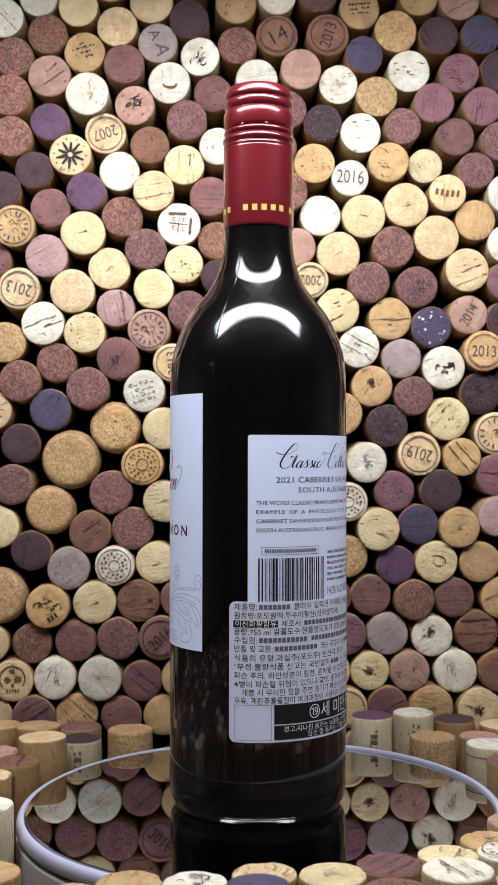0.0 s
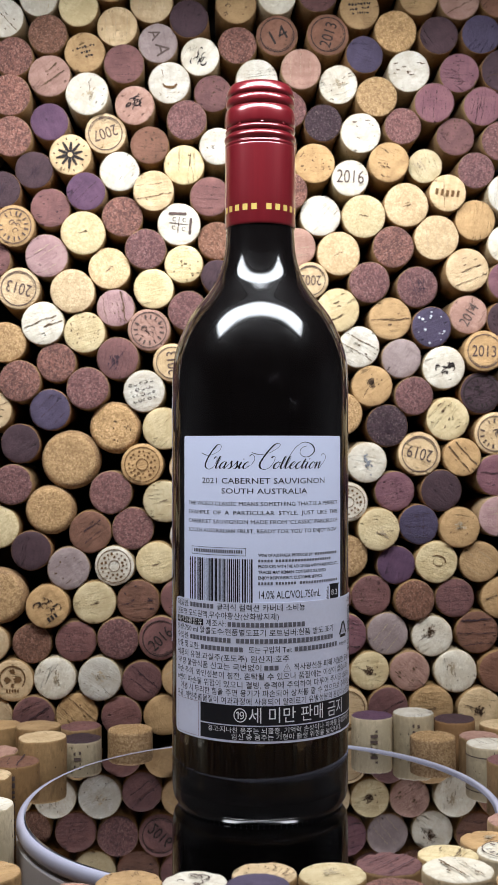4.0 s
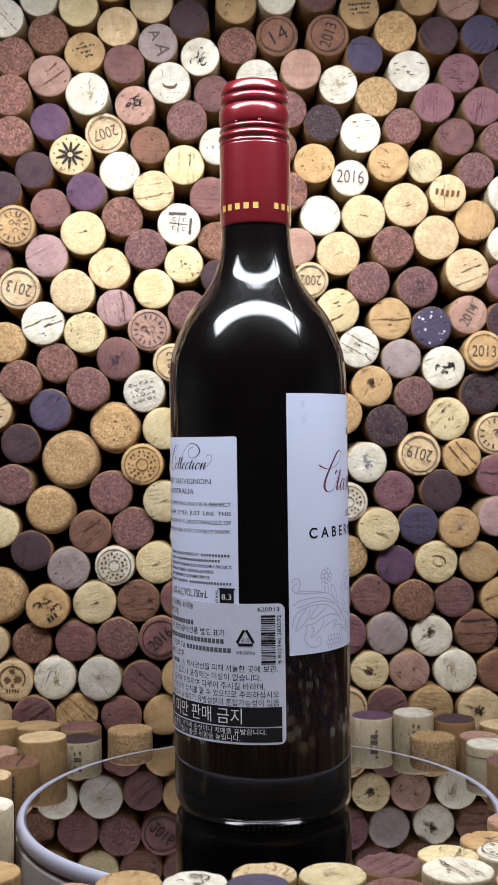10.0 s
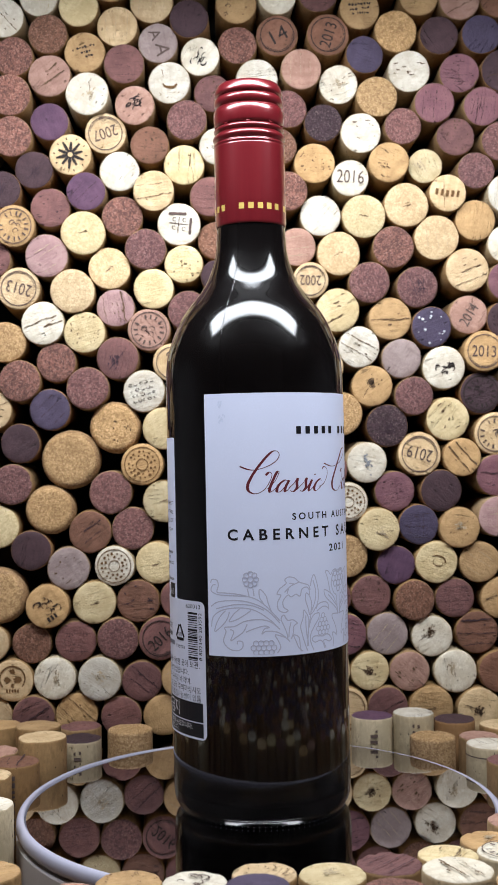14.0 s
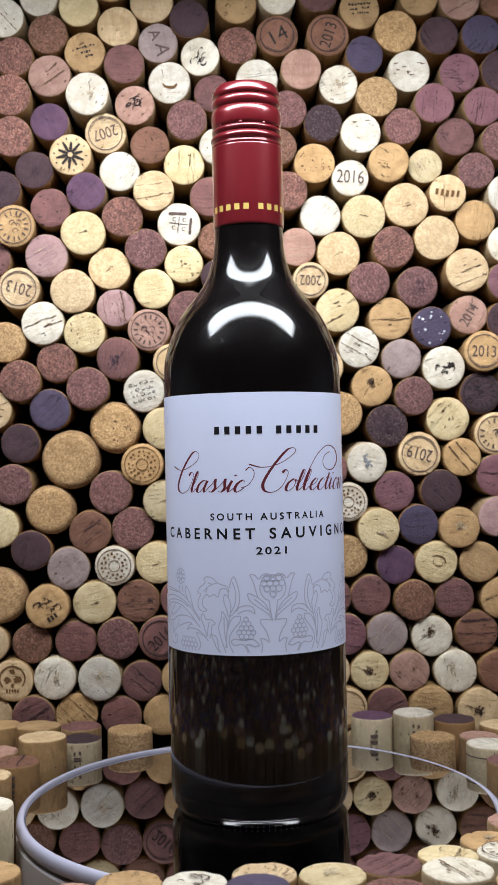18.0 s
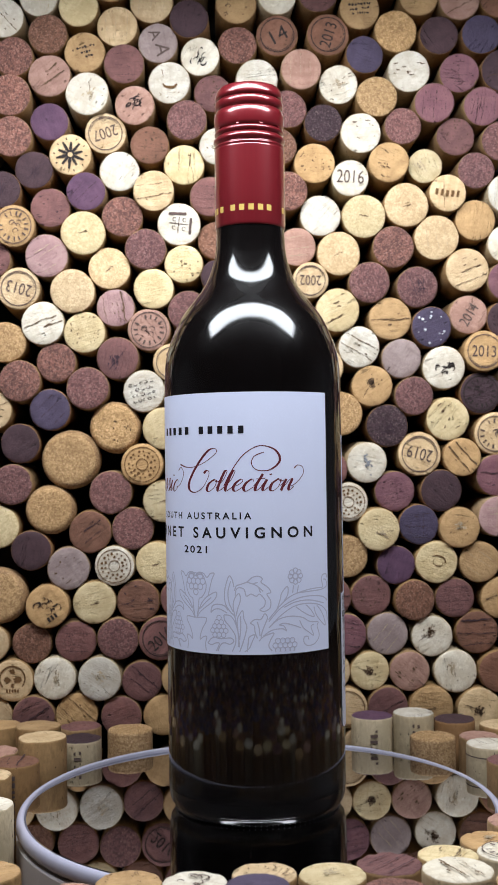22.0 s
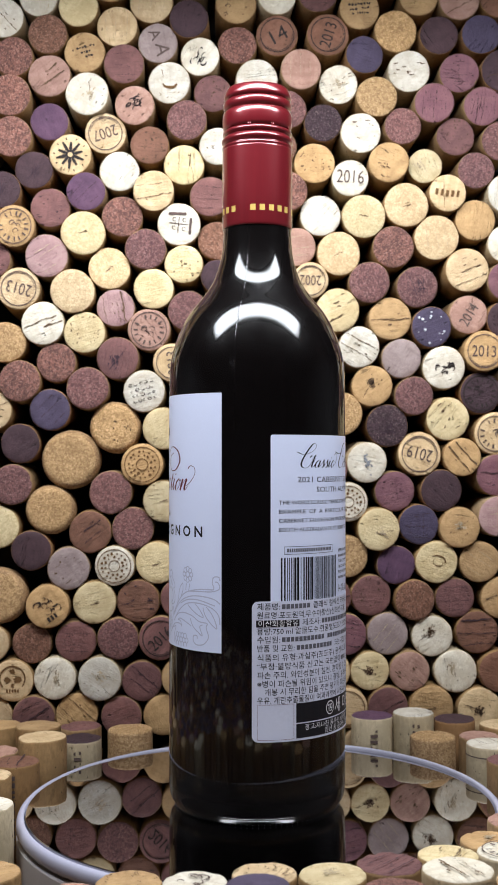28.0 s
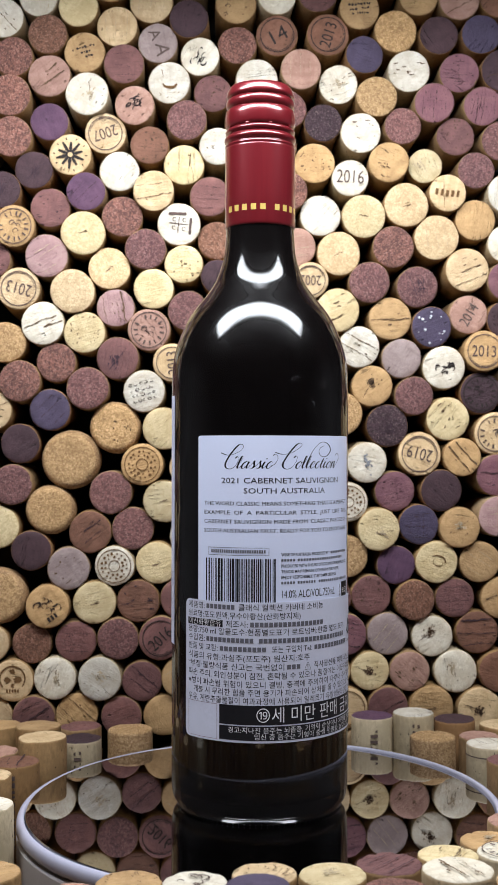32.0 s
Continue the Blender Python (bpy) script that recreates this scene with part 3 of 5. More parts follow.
def upright_cork(x, y, top, d, kind, side="", mark=""):
    """A cork standing on end on the table round the turntable; millimetres."""
    COUNT[0] += 1
    rnd = random.Random(COUNT[0] * 31)
    ob = new("wine_cork", cork_mesh(kind, rnd.randint(0, 3) + (4 if y < -60 else 0), {"w": "pale", "r": "pale", "a": "crumb"}.get(side)))
    length = top * MM - FLOOR_Z
    s = d * MM / CORK_D
    spin = rnd.uniform(0, 360)
    ob.matrix_world = pose(x * MM, y * MM, top * MM, 0, 0, spin) @ Matrix.Diagonal((s, s, length / CORK_L, 1))
    tagged(ob, KINDS[kind.split(".")[0]][3] + " wine cork standing on end by the turntable", "cork", "corks standing round the turntable")
    if mark:
        add_marks(ob, mark, 0.0006, stained=kind[0] in "PDNMRBV")
    if side in ("w", "d", "r"):
        flank_marks(ob, CORK_D, CORK_L, rnd, math.radians(-90 - spin), side == "r")
    return ob


# ---- turntable: the mirror lies a little aslant in its level rim ----
DISC_TILT = pose(0, 0, 0, math.degrees(-0.00569), 0, 0) @ pose(0, 0, 0, 0, math.degrees(0.00913), 0)
WHITE_PLASTIC = plain("white_glossy_plastic", (0.40, 0.40, 0.50), 0.15, grain=0.02, scale=400)
GREY_PLASTIC = plain("white_satin_plastic", (0.50, 0.48, 0.49), 0.5, grain=0.05, scale=900, bump=0.00002)


def mirror_material():
    m = Nodes("dark_mirror_glass")
    tc = m.add("ShaderNodeTexCoord")
    dust = m.noise(tc.outputs["Object"], 900, 6, 0.75)
    m.put("Base Color", (0.50, 0.49, 0.50, 1))
    m.put("Metallic", 1.0)
    m.put("Roughness", m.span(dust, 0.45, 0.85, 0.015, 0.09))
    return m.mat


def turntable():
    top = new("turntable")
    tagged(top, "round white turntable with a dark mirror top, turning slowly", "turntable")
    base = lathe([(0, FLOOR_Z), (0.0985, FLOOR_Z), (0.1000, FLOOR_Z + 0.0015), (0.1005, FLOOR_Z + 0.004), (0.1005, -0.0074), (0.0998, -0.0067), (0.0960, -0.0065), (0, -0.0065)], 128)
    part("base", base, GREY_PLASTIC, top, "white satin plastic base", 40)
    platter = new("platter")
    platter.parent = top
    rim = lathe([(0.0973, -0.0048), (0.0973, -0.0004), (0.0975, 0.0003), (0.0981, 0.0007), (0.0990, 0.0006), (0.0999, 0.0000), (0.1005, -0.0011), (0.1007, -0.0024), (0.1007, -0.0040), (0.1003, -0.0049), (0.0990, -0.0053), (0.0973, -0.0053)], 160, closed=True)
    part("rim", rim, WHITE_PLASTIC, platter, "glossy white rim", 60)
    disc = lathe([(0, -0.0040), (0.0968, -0.0040), (0.0970, -0.0036), (0.0970, -0.0003), (0.0967, 0.0), (0.06, 0.0), (0, 0.0)], 128)
    glass = part("mirror_disc", disc, mirror_material(), platter, "dark mirror glass disc", 40)
    glass.matrix_local = DISC_TILT
    return platter


# ---- bottle ----
BOTTLE_R = 0.0370


def glass_material():
    m = Nodes("dark_bottle_glass")
    tc = m.add("ShaderNodeTexCoord")
    vec = tc.outputs["Object"]
    m.put("Base Color", (0.038, 0.029, 0.029, 1))
    m.put("IOR", 1.46)
    m.put("Coat Weight", m.span(m.noise(vec, 60, 4, 0.7), 0.35, 0.75, 0.06, 0.22))
    m.put("Coat Roughness", 0.30)
    m.put("Coat Tint", (0.8, 0.88, 1.0, 1))
    m.put("Transmission Weight", m.span(m.noise(vec, 1100, 3, 0.8), 0.60, 0.78, 0.935, 0.6))
    m.bump(m.noise(vec, 80, 1, 0.4), 0.000008)
    m.put("Roughness", 0.03)
    return m.mat


def smooth_profile(points, steps=5):
    """A Catmull-Rom line through (radius, z) pairs."""
    out = []
    for i in range(len(points) - 1):
        p = [points[max(i - 1, 0)], points[i], points[i + 1], points[min(i + 2, len(points) - 1)]]
        for k in range(steps):
            t = k / steps
            out.append(tuple(0.5 * (2 * p[1][c] + (p[2][c] - p[0][c]) * t + (2 * p[0][c] - 5 * p[1][c] + 4 * p[2][c] - p[3][c]) * t * t + (3 * p[1][c] - p[0][c] - 3 * p[2][c] + p[3][c]) * t ** 3) for c in (0, 1)))
    return out + [points[-1]]


def bend(bm, r, centre, z0):
    """Wraps a flat mesh (x along, y up, z outward) round the bottle; centre: degrees from the bottle's own front."""
    for v in bm.verts:
        a = radians(centre) + v.co.x / r
        q = r + v.co.z
        v.co = Vector((q * math.sin(a), -q * math.cos(a), v.co.y + z0))
    return bm


def wrapped_sheet(width, height, corner=0.0, thick=0.00012, columns=72):
    """A paper label, flat, with rounded corners, centred on x, from y = 0 up."""
    bm = bmesh.new()
    half = width / 2
    xs = [-half + width * i / columns for i in range(columns + 1)]
    if corner:
        xs += [s * (half - corner * (1 - math.sin(radians(q)))) for s in (-1, 1) for q in (20, 40, 60, 75)] 
        xs = sorted(xs)
    rows = []
    for x in xs:
        k = max(0.0, abs(x) - (half - corner)) if corner else 0.0
        cut = corner - math.sqrt(max(corner * corner - k * k, 0)) if corner else 0.0
        rows.append([bm.verts.new((x, y, z)) for y, z in ((cut, 0), (cut, thick), (height - cut, thick), (height - cut, 0))])
    for a, b in zip(rows, rows[1:]):
        for i in range(3):
            bm.faces.new((a[i], b[i], b[i + 1], a[i + 1]))
    bm.faces.new(rows[0][::-1])
    bm.faces.new(rows[-1])
    bmesh.ops.recalc_face_normals(bm, faces=bm.faces)
    return bm


def bar(bm, x0, x1, y0, y1, z=0.00006):
    """A flat printed bar, cut into short pieces so that it bends."""
    n = max(1, int((x1 - x0) / 0.002))
    low = [bm.verts.new((x0 + (x1 - x0) * i / n, y0, z)) for i in range(n + 1)]
    top = [bm.verts.new((x0 + (x1 - x0) * i / n, y1, z)) for i in range(n + 1)]
    for i in range(n):
        bm.faces.new((low[i], low[i + 1], top[i + 1], top[i]))


PAPER = plain("label_paper", (0.64, 0.69, 0.88), 0.38, grain=0.015, scale=1500, bump=0.00001)
STICKER = plain("sticker_film", (0.57, 0.59, 0.72), 0.38, grain=0.03, scale=900)
SCUFF = plain("scuffed_paper", (0.57, 0.63, 0.82), 0.6, grain=0.08, scale=1800)
PRINT = plain("print_black", (0.007, 0.007, 0.010), 0.5, spec=0.25)
PRINT_MID = plain("print_mid_grey", (0.105, 0.105, 0.13), 0.5)
PRINT_RED = plain("print_dark_red", (0.105, 0.007, 0.016), 0.5)
PRINT_GREY = plain("print_pale_grey", (0.44, 0.46, 0.60), 0.5)
PRINT_WHITE = plain("print_white", (0.66, 0.66, 0.70), 0.5)
GOLD = plain("print_gold", (0.52, 0.38, 0.10), 0.4, metal=0.3)


def cap_material():
    m = Nodes("dark_red_lacquered_cap")
    tc = m.add("ShaderNodeTexCoord")
    vec = tc.outputs["Object"]
    c = m.mix(m.span(m.noise(m.scaled(vec, (1, 1, 0.05)), 400, 3), 0.3, 0.7), (0.135, 0.007, 0.012), (0.150, 0.009, 0.014))
    m.put("Base Color", c)
    m.put("Metallic", 0.35)
    m.put("Roughness", m.span(m.noise(vec, 500, 4), 0.3, 0.8, 0.28, 0.31))
    m.put("Coat Weight", 0.95)
    m.put("Coat Roughness", 0.13)
    return m.mat


def bottle():
    top = new("wine_bottle")
    tagged(top, "dark glass wine bottle with white labels on the turntable", "bottle")
    shoulder = smooth_profile([(0.0370, 0.155), (0.0370, 0.170), (0.0369, 0.1788), (0.0361, 0.1869), (0.0334, 0.1955), (0.0290, 0.2043), (0.0222, 0.2131), (0.0183, 0.2193), (0.0153, 0.2288), (0.0144, 0.2380), (0.0142, 0.2450)], 6)
    # the heel: a slow tuck, a fine step, then the foot; (length along the wall, degrees from upright)
    bends = [(0.0, 0), (0.0055, 5), (0.0085, 18), (0.0092, 42), (0.0102, 27), (0.0114, 25), (0.0122, 46), (0.0134, 84)]
    q, z, foot = 0.0370, 0.0, []
    for (s0, a0), (s1, a1) in zip(bends, bends[1:]):
        for i in range(8):
            a = radians(a0 + (a1 - a0) * (i + 0.5) / 8)
            foot.append((q, z))
            q, z = q - math.sin(a) * (s1 - s0) / 8, z - math.cos(a) * (s1 - s0) / 8
    foot = [(r, h - z) for r, h in foot]
    heel = [(0, 0.0035), (0.020, 0.0030), (q - 0.0030, 0.0010), (q - 0.0012, 0.0)] + foot[::-1] + [(0.0370, 0.0200), (0.0370, 0.0600), (0.0370, 0.1100)]
    part("glass_body", lathe(heel + shoulder + [(0.0128, 0.247), (0.0126, 0.290), (0, 0.290)], 128), glass_material(), top, "dark glossy glass", 60)
    core = [(r - 0.0028, z) for r, z in shoulder]
    wine = Nodes("red_wine_dark")
    wine.put("Base Color", (0.006, 0.003, 0.004, 1))
    wine.put("Roughness", 0.6)
    wine.put("Specular IOR Level", 0.0)
    part("wine", lathe([(0, 0.0075), (0.028, 0.0070), (0.0335, 0.0100), (0.0342, 0.0150), (0.0342, 0.110)] + core + [(0, 0.248)], 96), wine.mat, top, "almost black red wine", 60)
    # screw cap
    cap = [(0, 0.3006), (0.0115, 0.3006), (0.0128, 0.3002), (0.0135, 0.2992), (0.0141, 0.29769), (0.01435, 0.29656), (0.0142, 0.29571), (0.0134, 0.29514), (0.0142, 0.29448), (0.01455, 0.29354), (0.01455, 0.29259), (0.0143, 0.29155), (0.0135, 0.2908), (0.01415, 0.29014), (0.0147, 0.2891), (0.01485, 0.28749), (0.0148, 0.28561), (0.0146, 0.28391), (0.0143, 0.28296), (0.0137, 0.28249),
           (0.0144, 0.28192), (0.0147, 0.28136), (0.0146, 0.2807), (0.0137, 0.27994), (0.0146, 0.27919), (0.0151, 0.27843), (0.0152, 0.27777), (0.0150, 0.27711), (0.0141, 0.27636), (0.0141, 0.27598), (0.01490, 0.27541), (0.0149, 0.27484), (0.01455, 0.27447), (0.01474, 0.27409), (0.01480, 0.27381), (0.01480, 0.27343), (0.0148, 0.27), (0.0148, 0.255), (0.0148, 0.2417), (0.0147, 0.2409), (0.01445, 0.2407), (0.01440, 0.2415)]
    cap_ob = part("screw_cap", lathe(cap, 96), cap_material(), top, "dark red lacquered metal screw cap", 75)
    for i in range(9):
        bridge = part("bridge", bevelled_box(-0.0007, 0.0007, -0.0145, -0.0136, 0.28205, 0.28290, 0.0002), cap_ob.data.materials[0], cap_ob)
        bridge.rotation_euler[2] = radians(40 * i + 12)
    for word in range(2):
        for start, count in ((-29.5, 5), (55.0, 5)):
            for i in range(count):
                bm = bmesh.new()
                bar(bm, -0.00112, 0.00112, 0, 0.0025)
                part("gold_bar", bend(bm, 0.0148, start + word * 180 + 8 + 15.2 * i, 0.2464), GOLD, cap_ob)
    # the two mould seams, fine ridges down neck and shoulder
    for c in (151.5, 331.5):
        bm = bmesh.new()
        rows = []
        for r, z in shoulder:
            rows.append([bm.verts.new(((r + h) * math.sin(radians(c) + w / r), -(r + h) * math.cos(radians(c) + w / r), z)) for w, h in ((-0.00035, -0.00002), (-0.00012, 0.00007), (0.00012, 0.00007), (0.00035, -0.00002))])
        for a, b in zip(rows, rows[1:]):
            for i in range(3):
                bm.faces.new((a[i], a[i + 1], b[i + 1], b[i]))
        part("mould_seam", bm, bpy.data.objects["glass_body"].data.materials[0], top, smooth=80)
    # knurled dots under the heel, and dust on the glass
    bm = bmesh.new()
    for i in range(94):
        a = 2 * math.pi * i / 94
        d = bmesh.new()
        bmesh.ops.create_icosphere(d, subdivisions=1, radius=0.00036)
        for v in d.verts:
            v.co.x *= 2.2
        join_into(bm, d, (q + 0.0007) * math.cos(a), (q + 0.0007) * math.sin(a), math.degrees(a))
    for v in bm.verts:
        v.co.z = v.co.z + 0.0006
    # dark glass coloured pale grey: the glints on the dots are painted in
    dots = part("heel_stippling", bm, plain("moulded_dots_painted_glint", (0.20, 0.22, 0.26), 0.25, spec=1.0), top)
    tagged(dots, "small moulded glass dots, their glints painted pale grey", kind="stuff")
    rnd = random.Random(21)
    bm = bmesh.new()
    for i in range(230):
        z = rnd.choice((rnd.uniform(0.165, 0.235), rnd.uniform(0.012, 0.235)))
        near = min(range(len(shoulder)), key=lambda n: abs(shoulder[n][1] - z))
        r = (shoulder[near][0] if z > 0.16 else BOTTLE_R) + 0.00003
        s = rnd.uniform(0.00004, 0.00011)
        a = rnd.uniform(0, 360)
        d = bmesh.new()
        blob(d, 0, 0, s, rnd, z=0.00002, n=5, stretch=rnd.uniform(1, 2.4), turn=rnd.uniform(0, 3))
        bend(d, r, a, z)
        join_into(bm, d)
    for a0, z0 in ((58, 0.176), (78, 0.174), (70, 0.166), (205, 0.19), (330, 0.181)):
        for i in range(22):
            d = bmesh.new()
            blob(d, rnd.gauss(0, 0.0011), rnd.gauss(0, 0.0013), rnd.uniform(0.00005, 0.00012), rnd, z=0.00002, n=5, stretch=2.0, turn=rnd.uniform(0, 3))
            bend(d, BOTTLE_R + 0.00005, a0, z0)
            join_into(bm, d)
    tagged(part("dust", bm, plain("dust", (0.16, 0.16, 0.18), 0.9), top), "fine grey dust specks", kind="stuff")
    front_label(top)
    back_label(top)
    import_sticker(top)
    return top


def line(parent, body, centre, z, height, width, mat, r, name="lettering", shear=0.0, thin=0.0, spacing=1.0):
    bm = words_mesh(body, height, spacing, shear, thin, width, depth=0.00002)
    for v in bm.verts:
        v.co.y -= height / 2
    if height > 0.0024:
        cuts = int(width / 0.0009)
        for i in range(1, cuts):
            bmesh.ops.bisect_plane(bm, geom=bm.verts[:] + bm.edges[:] + bm.faces[:], plane_co=(width * (i / cuts - 0.5), 0, 0), plane_no=(1, 0, 0))
    return part(name, bend(bm, r, centre, z), mat, parent)


def name_bars(parent, centre, z, height, width, groups, mat, r, fill=0.62):
    """A brand or a name as plain bars, one for each letter."""
    total = sum(groups) + (len(groups) - 1) * 0.8
    pitch = width / total
    x = -width / 2
    for g in groups:
        for _ in range(g):
            bm = bmesh.new()
            bar(bm, x + pitch * (1 - fill) / 2, x + pitch * (1 + fill) / 2, -height / 2, height / 2)
            part("name_bar", bend(bm, r, centre, z), mat, parent)
            x += pitch
        x += pitch * 0.8


def curve_through(points, steps=6):
    """A smooth line through hand-set points."""
    return smooth_profile(points, steps)


def pen(bm, points, thin, thick, k=1.0, dx=0.0, z=0.00002):
    """A broad-nib stroke: thin where it rises, thick where it falls; millimetres."""
    pts = [((x + dx) * k * MM, y * k * MM) for x, y in curve_through(points)]
    n = len(pts)
    sides = ([], [])
    for i, (x, y) in enumerate(pts):
        ax, ay = pts[max(i - 1, 0)]
        bx, by = pts[min(i + 1, n - 1)]
        ux, uy = bx - ax, by - ay
        l = math.hypot(ux, uy) or 1.0
        w = (thin + (thick - thin) * max(0.0, -uy / l) ** 1.3) * k * MM * 0.5
        sides[0].append(bm.verts.new((x - uy / l * w, y + ux / l * w, z)))
        sides[1].append(bm.verts.new((x + uy / l * w, y - ux / l * w, z)))
    for i in range(n - 1):
        bm.faces.new((sides[1][i], sides[1][i + 1], sides[0][i + 1], sides[0][i]))


LETTERS = {
    "l": (0.62, [[(0, 0.3), (0.35, 0.9), (0.42, 1.6), (0.30, 1.75), (0.20, 1.5), (0.16, 0.4), (0.32, 0.02), (0.66, 0.35)]]),
    "a": (1.12, [[(0.88, 0.85), (0.55, 1.0), (0.18, 0.62), (0.20, 0.10), (0.50, 0.05), (0.80, 0.55), (0.90, 0.98), (0.82, 0.35), (0.95, 0.02), (1.2, 0.35)]]),
    "s": (0.84, [[(0, 0.3), (0.30, 0.70), (0.46, 1.12), (0.55, 0.75), (0.70, 0.35), (0.52, 0.02), (0.22, 0.10)], [(0.52, 0.02), (0.70, 0.10), (0.90, 0.35)]]),
    "i": (0.58, [[(0, 0.35), (0.24, 0.98), (0.18, 0.35), (0.32, 0.02), (0.62, 0.35)], [(0.38, 1.42), (0.40, 1.36), (0.44, 1.44)]]),
    "c": (0.82, [[(0.74, 0.80), (0.55, 1.0), (0.22, 0.70), (0.16, 0.25), (0.45, 0.0), (0.88, 0.35)]]),
    "o": (0.92, [[(0.55, 1.0), (0.20, 0.65), (0.20, 0.15), (0.48, 0.0), (0.78, 0.38), (0.76, 0.85), (0.55, 1.0)], [(0.70, 0.92), (0.85, 0.80), (1.02, 0.90)]]),
    "e": (0.80, [[(0.10, 0.35), (0.48, 0.55), (0.68, 0.85), (0.50, 1.0), (0.22, 0.70), (0.16, 0.25), (0.45, 0.0), (0.86, 0.35)]]),
    "t": (0.62, [[(0.05, 0.4), (0.38, 1.45), (0.22, 0.45), (0.36, 0.02), (0.68, 0.35)], [(0.05, 1.02), (0.35, 1.0), (0.68, 1.06)]]),
    "n": (1.05, [[(0, 0.4), (0.24, 0.98), (0.20, 0.5), (0.18, 0.0)], [(0.20, 0.1), (0.52, 0.85), (0.74, 0.95), (0.70, 0.35), (0.84, 0.02), (1.1, 0.35)]]),
}


def script_line(parent, centre, z, width, mat, r, name="script_lettering"):
    """The two slanted script words with their swashes, in thick and thin strokes; drawn 88 mm wide and scaled."""
    k = width / 0.088
    bm = bmesh.new()
    tall, slant = 4.6, 0.42
    for word, x0, x1 in (("lassic", -32.6, -9.4), ("ollection", 6.6, 42.0)):
        wide = (x1 - x0) / sum(LETTERS[ch][0] for ch in word)
        x = x0
        for ch in word:
            step, strokes = LETTERS[ch]
            for s in strokes:
                pen(bm, [(x + u * wide + slant * v * tall - 1.0, v * tall) for u, v in s], 0.26, 1.15, k)
            x += step * wide
    pen(bm, [(-43.6, 10.2), (-39.0, 8.7), (-34.0, 9.6), (-29.8, 11.8), (-28.2, 14.2), (-29.2, 15.8), (-31.6, 15.2), (-35.6, 11.0), (-38.8, 6.6), (-40.6, 3.0), (-40.2, 0.6), (-37.6, -0.4), (-34.4, 1.0), (-32.2, 4.0), (-31.2, 6.8), (-32.2, 7.8), (-33.6, 6.6)], 0.26, 1.2, k)
    pen(bm, [(-7.4, 10.6), (-2.0, 9.3), (4.4, 10.6), (9.6, 13.6), (11.4, 15.6), (10.2, 16.6), (7.4, 15.6), (3.0, 11.0), (-0.4, 6.4), (-2.2, 2.8), (-1.6, 0.4), (1.2, -0.4), (4.6, 1.2), (7.0, 4.4), (8.0, 7.2), (7.0, 8.2), (5.6, 7.0)], 0.26, 1.25, k)
    pen(bm, [(-10.6, 1.6), (-8.0, 2.6), (-5.8, 5.4), (-5.6, 8.0), (-7.2, 9.4), (-8.8, 8.2)], 0.28, 0.5, k)
    pen(bm, [(40.6, 1.6), (43.4, 3.2), (46.2, 6.4), (46.0, 9.0), (43.8, 9.8), (42.2, 8.6)], 0.28, 0.5, k)
    pen(bm, [(14.2, 2.0), (17.2, 7.6), (22.1, 14.0), (28.3, 17.4), (34.4, 15.8), (36.3, 11.7), (32.5, 8.2), (27.6, 8.0), (25.2, 10.4), (26.3, 13.4), (30.0, 14.9)], 0.34, 1.0, k)
    return part(name, bend(bm, r, centre, z), mat, parent)


def grapes(bm, x, y, size, rows):
    for row, count in enumerate(rows):
        for i in range(count):
            strip(bm, arc(x + (i - (count - 1) / 2) * size * 1.9, y - row * size * 1.7, size, 0, 360, 10), size * 0.34, 0.00002, 0.00006, taper=False)


def flower(bm, x, y, size):
    for i in range(8):
        a = math.radians(45 * i)
        strip(bm, arc(x + size * math.cos(a), y + size * math.sin(a), size * 0.46, 0, 360, 9), size * 0.18, 0.00002, 0.00006, taper=False)
    strip(bm, arc(x, y, size * 0.5, 0, 360, 10), size * 0.18, 0.00002, 0.00006, taper=False)


def motif(bm, strokes):
    """One motif of the border, drawn on both halves; millimetres from the label's middle and foot."""
    for side in (-1, 1):
        for stroke in strokes:
            pen(bm, [(side * x, y * 0.957) for x, y in stroke], 0.46, 0.46)


